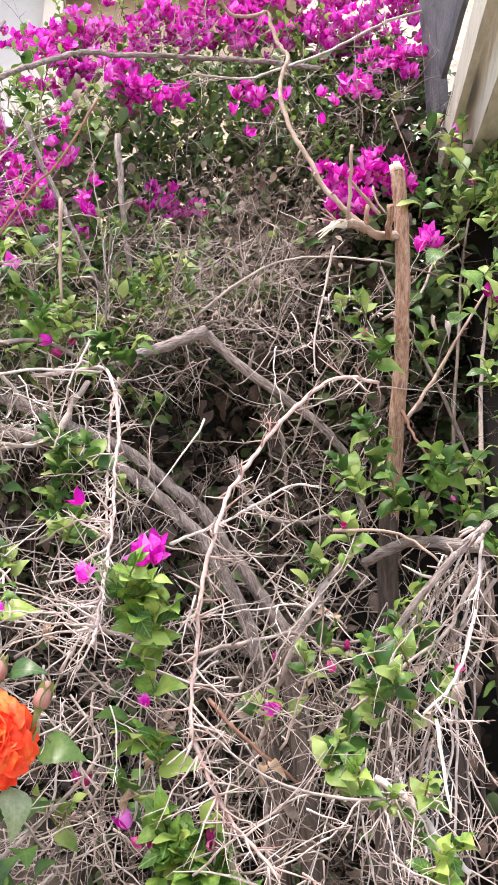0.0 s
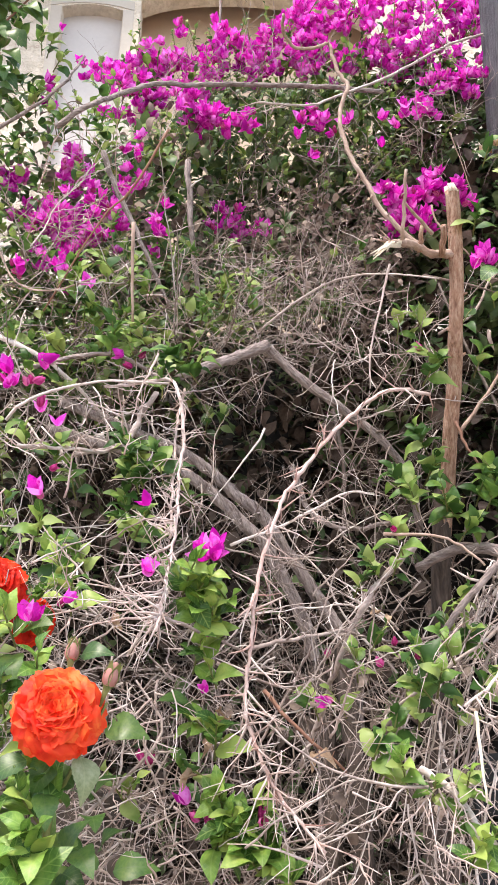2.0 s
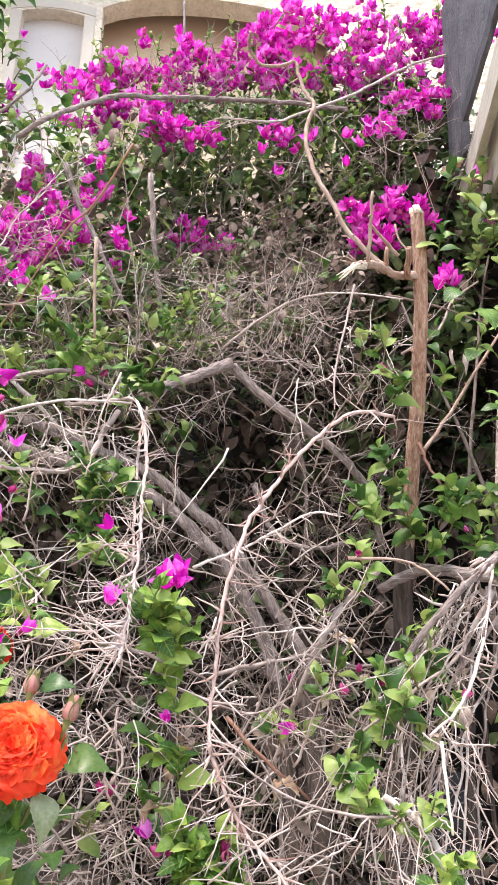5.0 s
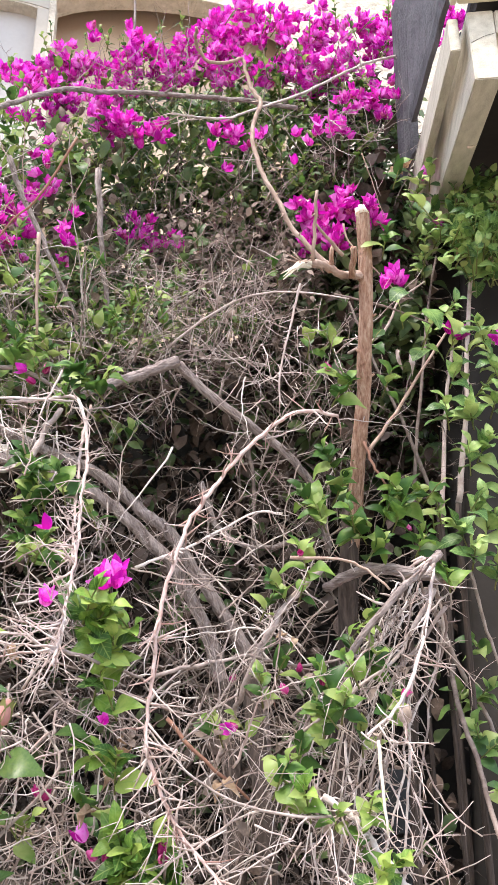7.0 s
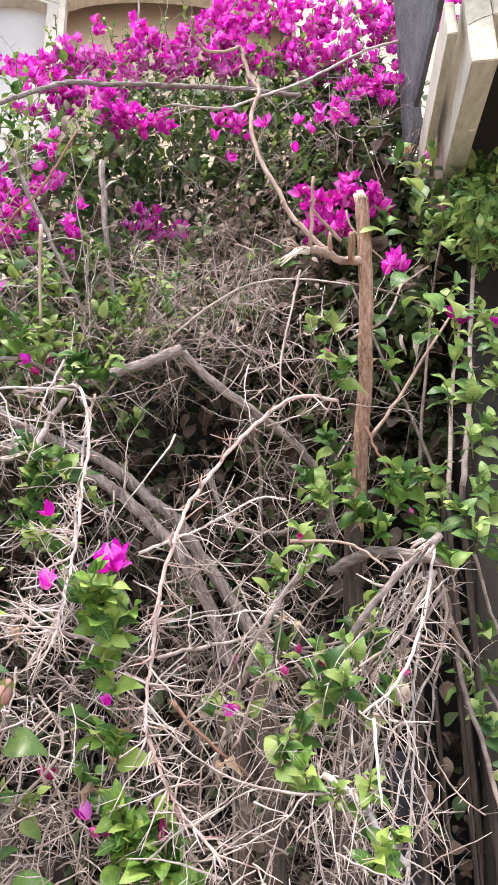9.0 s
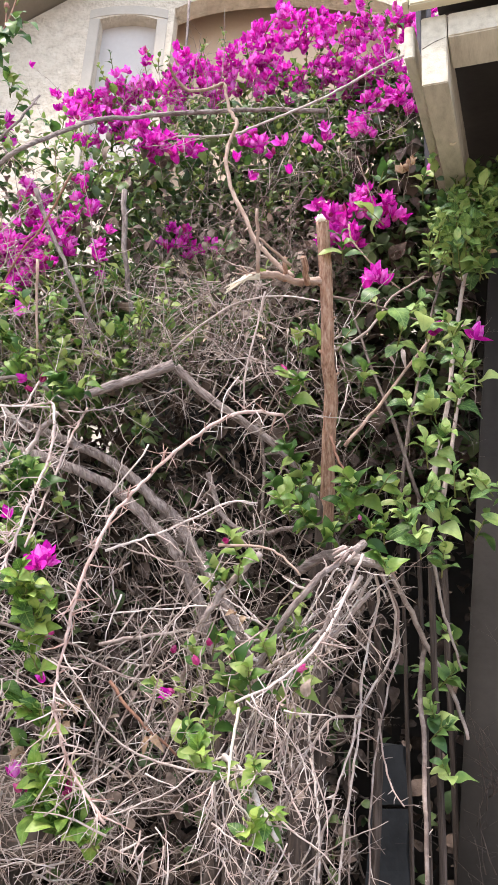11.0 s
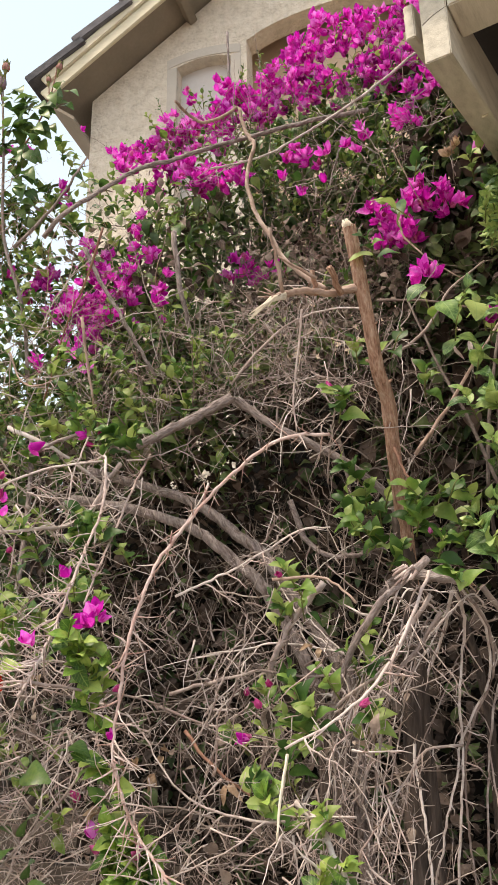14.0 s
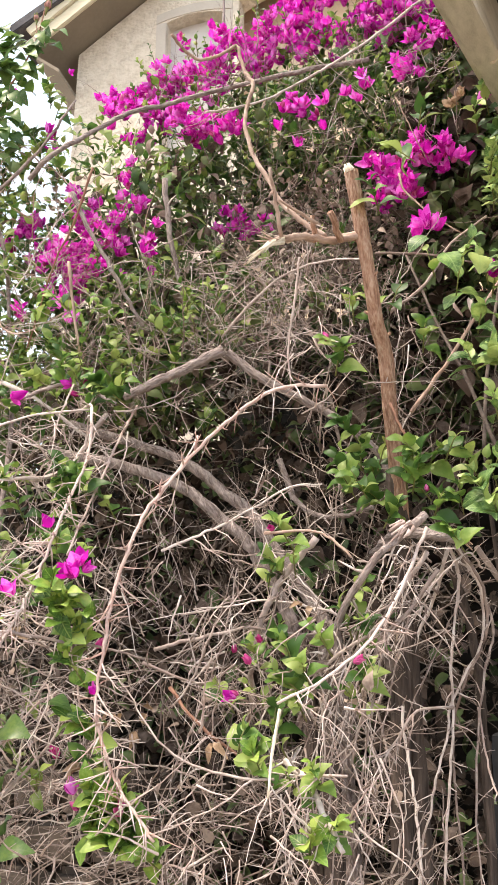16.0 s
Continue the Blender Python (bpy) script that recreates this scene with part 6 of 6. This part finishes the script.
def petal_shape(width, height, cup, flare, ruffle, seed):
    r = random.Random(seed)
    pts, faces = [], []
    n, w = 9, 14
    ph, ph2, ph3 = r.uniform(0, 6), r.uniform(0, 6), r.uniform(0, 6)
    for i in range(n + 1):
        s = i / n
        half = width * (0.25 + 0.75 * math.sin(min(1.0, s * 1.15) * math.pi / 2)) * (1 - 0.25 * max(0, s - 0.75) / 0.25)
        for j in range(w + 1):
            q = 2 * j / w - 1
            bend = cup * (q * q) * half
            lip = flare * max(0, s - 0.6) ** 2 * 5 * height
            z = height * s - height * 0.16 * q * q * s + height * 0.035 * math.sin(ph3 + q * 15) * s ** 4
            y = -bend - 0.25 * height * math.sin(s * math.pi) * cup + lip + ruffle * height * (math.sin(ph + q * 5) + 0.6 * math.sin(ph2 + q * 11) + 0.35 * math.sin(ph3 + q * 19)) * s * s
            pts.append((q * half, y, z))
    for i in range(n):
        for j in range(w):
            a = i * (w + 1) + j
            faces.append([a, a + 1, a + w + 2, a + w + 1])
    return np.array(pts), faces


def rose(name, p, d, size, mat, label, seed, petals=40):
    """An open full rose: petals in a spiral round the heart."""
    r = random.Random(seed)
    body = Bag()
    tube(body, [(0, 0, -0.035), (0, 0, -0.012), (0, 0, 0.002)], 0.004, 0.009, 8)
    whole = part(name, body, M_GREENSTEM, rose_bush, label)
    whole.matrix_basis = Matrix.Translation(Vector(p) - ROOT) @ Vector(d).to_track_quat("Z", "Y").to_matrix().to_4x4()
    for k in range(petals):
        s = k / (petals - 1)
        a = k * 2.39996 + r.uniform(-0.35, 0.35)
        bag = Bag()
        shape = petal_shape(size * (0.15 + 0.24 * s) * r.uniform(0.85, 1.15), size * (0.30 + 0.16 * s) * r.uniform(0.9, 1.1), 1.0 - 0.7 * s, 0.05 + 0.34 * s, 0.05 + 0.07 * s, seed * 100 + k)
        lean = 0.05 + 1.25 * s ** 0.9 + r.uniform(-0.16, 0.16)
        m = Matrix.Rotation(a, 4, "Z") @ Matrix.Translation((0, size * (0.015 + 0.085 * s), -size * 0.06 * s + 0.0)) @ Matrix.Rotation(-lean, 4, "X")
        bag.stamp(shape, m)
        part("petal", bag, mat, whole)
    return whole


rose("orange_rose", (-0.324, 1.075, 1.370), (0.25, -0.92, 0.22), 0.107, M_ORANGE, "open orange rose with a yellow glow", 3, 58)
rose("red_rose", (-0.502, 1.26, 1.575), (0.35, -0.85, 0.35), 0.095, M_SCARLET, "open red rose", 5, 34)
rose("red_rose", (-0.545, 1.23, 1.512), (0.2, -0.9, -0.1), 0.09, M_SCARLET, "open red rose hanging down", 6, 30)
rose("red_rose", (-0.445, 1.29, 1.525), (0.5, -0.8, -0.1), 0.076, M_SCARLET, "half hidden red rose", 8, 26)


def rosebud(p, d, size, mat=M_ROSEBUD, bush=None, label="closed pale pink bud with green sepals"):
    """A closed bud: a pointed body of wrapped petals in a cup of sepals."""
    bag = Bag()
    n, w = 9, 12
    for i in range(n + 1):
        s = i / n
        r = size * (0.05 + 0.27 * math.sin(math.pi * min(1.0, 0.12 + 0.86 * s ** 0.75)) ** 0.9)
        for j in range(w):
            a = j * 2 * math.pi / w + 1.4 * s
            q = r * (1 + 0.10 * math.sin(3 * a + 2.5 * s))
            bag.v.append((q * math.cos(a), q * math.sin(a), size * s))
    for i in range(n):
        for j in range(w):
            bag.f.append([i * w + j, i * w + (j + 1) % w, (i + 1) * w + (j + 1) % w, (i + 1) * w + j])
    bag.f.append(list(range(w))[::-1])
    bag.f.append([n * w + j for j in range(w)])
    ob = part("rosebud", bag, mat, bush or rose_bush, label)
    ob.matrix_basis = facing(Vector(p) - ROOT, d, 1.0)
    sep = Bag()
    for k in range(5):
        sep.stamp(leaf_shape(0.24, -0.35, -0.05), Matrix.Rotation(k * 1.2566 + 0.6, 4, "Z") @ Matrix.Translation((0, size * 0.20, -size * 0.02)) @ Matrix.Rotation(1.42, 4, "X") @ Matrix.Scale(size * 1.1, 4))
    tube(sep, [(0, 0, -size * 0.8), (0, 0, -size * 0.3), (0, 0, -size * 0.1), (0, 0, size * 0.05)], 0.0020, size * 0.2, 7)
    part("calyx", sep, M_GREENSTEM, ob)


for p, d, s in (((-0.262, 1.09, 1.405), (0.35, -0.1, 1), 0.034), ((-0.318, 1.10, 1.44), (0.1, 0, 1), 0.032)):
    rosebud(p, d, s)
for p, d, s in (((-0.952, 1.70, 3.63), (0.05, 0, 1), 0.042), ((-0.978, 1.70, 3.60), (-0.2, 0, 1), 0.034), ((-0.719, 1.70, 3.535), (0.2, 0, 1), 0.034), ((-0.757, 1.70, 3.50), (-0.1, 0, 1), 0.028), ((-1.08, 1.72, 3.33), (-0.2, 0, 1), 0.024)):
    rosebud(p, d, s, M_ROSEBUD, tall_rose)
rosebud((-0.962, 1.69, 3.545), (0.0, 0, 1), 0.068, M_SPENTROSE, tall_rose, "spent purple-grey rose head")
cane([(-0.324, 1.10, 1.36), (-0.335, 1.125, 1.25), (-0.40, 1.17, 0.8), (-0.42, 1.2, 0.0)], 0.0038, 0.007)
cane([(-0.262, 1.095, 1.385), (-0.29, 1.10, 1.33), (-0.335, 1.11, 1.24)], 0.002, 0.003)
cane([(-0.502, 1.29, 1.55), (-0.50, 1.28, 1.4), (-0.46, 1.27, 0.9), (-0.43, 1.21, 0.0)], 0.0035, 0.007)
cane([(-0.953, 1.7, 3.62), *W_CANE_A, (-0.75, 1.75, 2.0), (-0.5, 1.3, 0.6), (-0.43, 1.2, 0.0)], 0.003, 0.009, M_BARK, "tall thorny rose cane", tall_rose)
cane(W_CANE_B, 0.0024, 0.0034, M_RED, "", tall_rose)
cane([(-0.977, 1.70, 3.59), (-0.965, 1.70, 3.55), (-0.953, 1.70, 3.50)], 0.0018, 0.0024, M_RED, "", tall_rose)
cane([(-0.756, 1.70, 3.49), (-0.752, 1.70, 3.46), (-0.75, 1.70, 3.42)], 0.0018, 0.0024, M_RED, "", tall_rose)
cane([(-1.078, 1.72, 3.32), (-1.05, 1.71, 3.22), (-0.98, 1.71, 3.10), (-0.91, 1.72, 2.98)], 0.0018, 0.0028, M_RED, "", tall_rose)


def serrate(width, seed):
    pts, faces = leaf_shape(width, 0.25, 0.25, 0.6, 16, 0.8)
    for i in range(17):
        for k in (0, 2):
            pts[i * 3 + k][0] *= 1 + (0.05 if i % 2 else -0.02)
    return pts, faces


ROSE_LEAF = [serrate(0.33, 1), serrate(0.36, 2)]


ROSE_MESH = {}


def rose_leaf(p, out, size, mat=M_ROSELEAF, label="", bush=None):
    k = random.randrange(2)
    if (k, mat.name) not in ROSE_MESH:
        bag = Bag()
        bag.stamp(ROSE_LEAF[k], Matrix())
        ROSE_MESH[k, mat.name] = bag.mesh("leaf", mat)
    ob = tagged(new("leaf", ROSE_MESH[k, mat.name]), label)
    ob.parent = bush or rose_bush
    ob.matrix_basis = leaf_pose(Vector(p) - ROOT, out, size)


rose_leaf((-0.296, 1.105, 1.317), (0.35, -0.35, -1.0), 0.062, M_PALELEAF, "rose leaf coloured pale for the sky sheen on it")
rose_leaf((-0.337, 1.11, 1.322), (-0.25, -0.4, -1.0), 0.060, M_ROSELEAF)
for p, out, s in (((-0.36, 1.08, 1.31), (-0.8, -0.4, -0.4), 0.06), ((-0.34, 1.10, 1.27), (0.3, -0.5, -0.6), 0.05), ((-0.37, 1.12, 1.24), (-0.6, -0.5, 0.1), 0.06), ((-0.40, 1.15, 1.40), (-0.5, -0.6, 0.2), 0.055), ((-0.31, 1.12, 1.45), (0.8, -0.3, 0.1), 0.05),
                  ((-0.42, 1.2, 1.5), (0.6, -0.6, 0.1), 0.06), ((-0.44, 1.2, 1.46), (0.3, -0.6, -0.5), 0.06), ((-0.45, 1.15, 1.25), (-0.3, -0.6, -0.2), 0.065), ((-0.30, 1.14, 1.2), (0.4, -0.6, -0.2), 0.06), ((-0.23, 1.28, 1.40), (1, -0.2, 0.0), 0.065), ((-0.30, 1.26, 1.36), (0.9, -0.3, -0.1), 0.07)):
    rose_leaf(p, out, s)
for k in range(70):
    p = Vector((rnd(-0.52, -0.27), rnd(1.12, 1.30), rnd(0.94, 1.28)))
    rose_leaf(p, (rnd(-1, 1), rnd(-1, 0), rnd(-0.4, 0.7)), rnd(0.045, 0.068))
for k in range(132):
    s = rnd(0, 1)
    p = Vector((-0.953, 1.70, 3.55)).lerp(Vector((-0.905, 1.72, 3.05)), s) if k % 3 else Vector((-0.735, 1.70, 3.48)).lerp(Vector((-0.87, 1.7, 3.26)), s)
    side = -1 if random.random() < 0.5 else 1
    rose_leaf(p + Vector((side * rnd(0.01, 0.09), rnd(-0.03, 0.03), rnd(-0.03, 0.02))), (side * rnd(0.3, 1), rnd(-0.6, 0.1), rnd(-1.0, 0.1)), rnd(0.05, 0.076), M_ROSELEAF, "", tall_rose)

# withered blossoms, pale dry leaves and single round leaves beside the post
for x, y, z, s in WITHERED:
    bag = Bag()
    for _ in range(3):
        bag.stamp(random.choice(BLOOMS), facing(Vector((x, y, z)) - BASE + anyway() * 0.009, anyway(0.6), s * 0.01 * rnd(0.8, 1.1)))
    part("withered_blossom", bag, M_DRYBLOOM, vine, "withered tan blossom")
for x, y, z, s in PALE_DRY:
    bag = Bag()
    bag.stamp(leaf_shape(0.14, 1.3, 0.6, 3.0, 9, 0.9), leaf_pose(Vector((x, y, z)) - BASE, (rnd(-0.2, 0.2), 0, -1), s * 0.01))
    part("dry_leaf", bag, M_PALETWIG, vine, "pale dry leaf hanging")
for x, y, z, s in ROUND_LEAF:
    bag = Bag()
    bag.stamp(leaf_shape(0.42, 0.15, 0.1, 0.8, 9, 0.3), Matrix())
    ob = part("leaf", bag, M_NEARVINE, vine)
    ob.matrix_basis = leaf_pose(Vector((x, y, z)) - BASE, (rnd(-0.7, 0.7), -0.25, rnd(-1.0, -0.2)), s * 0.01)

# tan curled leaves caught in the bare twigs
DRY_SPOTS = [(-0.17, 1.33, 1.291), (-0.311, 1.28, 1.536), (-0.126, 1.34, 1.387), (0.011, 1.45, 1.334), (-0.15, 1.50, 1.397), (-0.175, 1.50, 1.355), (0.146, 1.60, 1.592)]
for x, y, z in DRY_SPOTS:
    for _ in range(2):
        bag = Bag()
        bag.stamp(leaf_shape(rnd(0.25, 0.36), rnd(0.6, 1.2), rnd(0.3, 0.8), 3.0, 9, 0.6), leaf_pose(Vector((x, y, z)) - BASE + anyway() * 0.012, anyway(-0.3), rnd(0.022, 0.034)))
        part("dry_leaf", bag, M_TANLEAF, hedge, "tan curled dry leaf")

# ---- single leaves and blossoms, nearest first ----
leaf_meshes, vine_meshes = [], []
for k, shape in enumerate(LEAVES):
    bag = Bag()
    bag.stamp(shape, Matrix())
    leaf_meshes.append(bag.mesh("leaf", M_NEARLEAF))
    vine_meshes.append(bag.mesh("leaf", M_NEARVINE))
bloom_meshes, bud_meshes = [], []
for shapes, mat, into in ((BLOOMS, M_BRACT, bloom_meshes), (BUDS, M_BUD, bud_meshes)):
    for shape in shapes:
        bag = Bag()
        bag.stamp(shape, Matrix.Scale(0.033, 4))
        into.append(bag.mesh("blossom", mat))
shift = Matrix.Translation(-BASE)
leaf_near.sort(key=lambda e: e[0].translation.y)
for m, k in leaf_near[:300]:
    ob = new("leaf", leaf_meshes[k])
    ob.parent = hedge
    ob.matrix_basis = shift @ m
bloom_near.sort(key=lambda e: e[0].translation.y)
for m, k, young in bloom_near[:300]:
    ob = new("blossom", (bud_meshes if young else bloom_meshes)[k])
    ob.parent = hedge
    ob.matrix_basis = shift @ m @ Matrix.Scale(1 / 0.033, 4)
vine_leaves = [e for e in leaf_far if e[0].translation.x > 0.47 and e[0].translation.y < 1.95]
leaf_far = [e for e in leaf_far if e[0].translation.x <= 0.47 or e[0].translation.y >= 1.95]
vine_leaves.sort(key=lambda e: e[0].translation.y)
for m, k in vine_leaves[:300]:
    ob = new("leaf", vine_meshes[k])
    ob.parent = vine
    ob.matrix_basis = shift @ m
rest = Bag()
for m, k in vine_leaves[300:]:
    rest.stamp(LEAVES[k], shift @ m)
tagged(part("foliage", rest, M_VINELEAF, vine, "bright green leaves"), kind="stuff")
light_leaves, deep_leaves = Bag(), Bag()
for m, k in leaf_near[300:] + leaf_far:
    # leaves set further back often get the green with shade in it
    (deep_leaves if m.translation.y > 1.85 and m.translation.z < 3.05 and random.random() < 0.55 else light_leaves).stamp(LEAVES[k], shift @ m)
tagged(part("foliage", light_leaves, M_LEAF, hedge, "bright green leaves"), kind="stuff")
tagged(part("foliage", deep_leaves, M_DARKLEAF, hedge, "leaves set back in the hedge, coloured darker for shade"), kind="stuff")
opened, closed = Bag(), Bag()
for m, k, young in bloom_near[300:] + bloom_far:
    (closed if young else opened).stamp((BUDS if young else BLOOMS)[k], shift @ m)
tagged(part("blossom_mass", opened, M_BRACT, hedge, "magenta papery bracts"), kind="stuff")
tagged(part("young_blossom", closed, M_BUD, hedge, "dark pink young bracts"), kind="stuff")
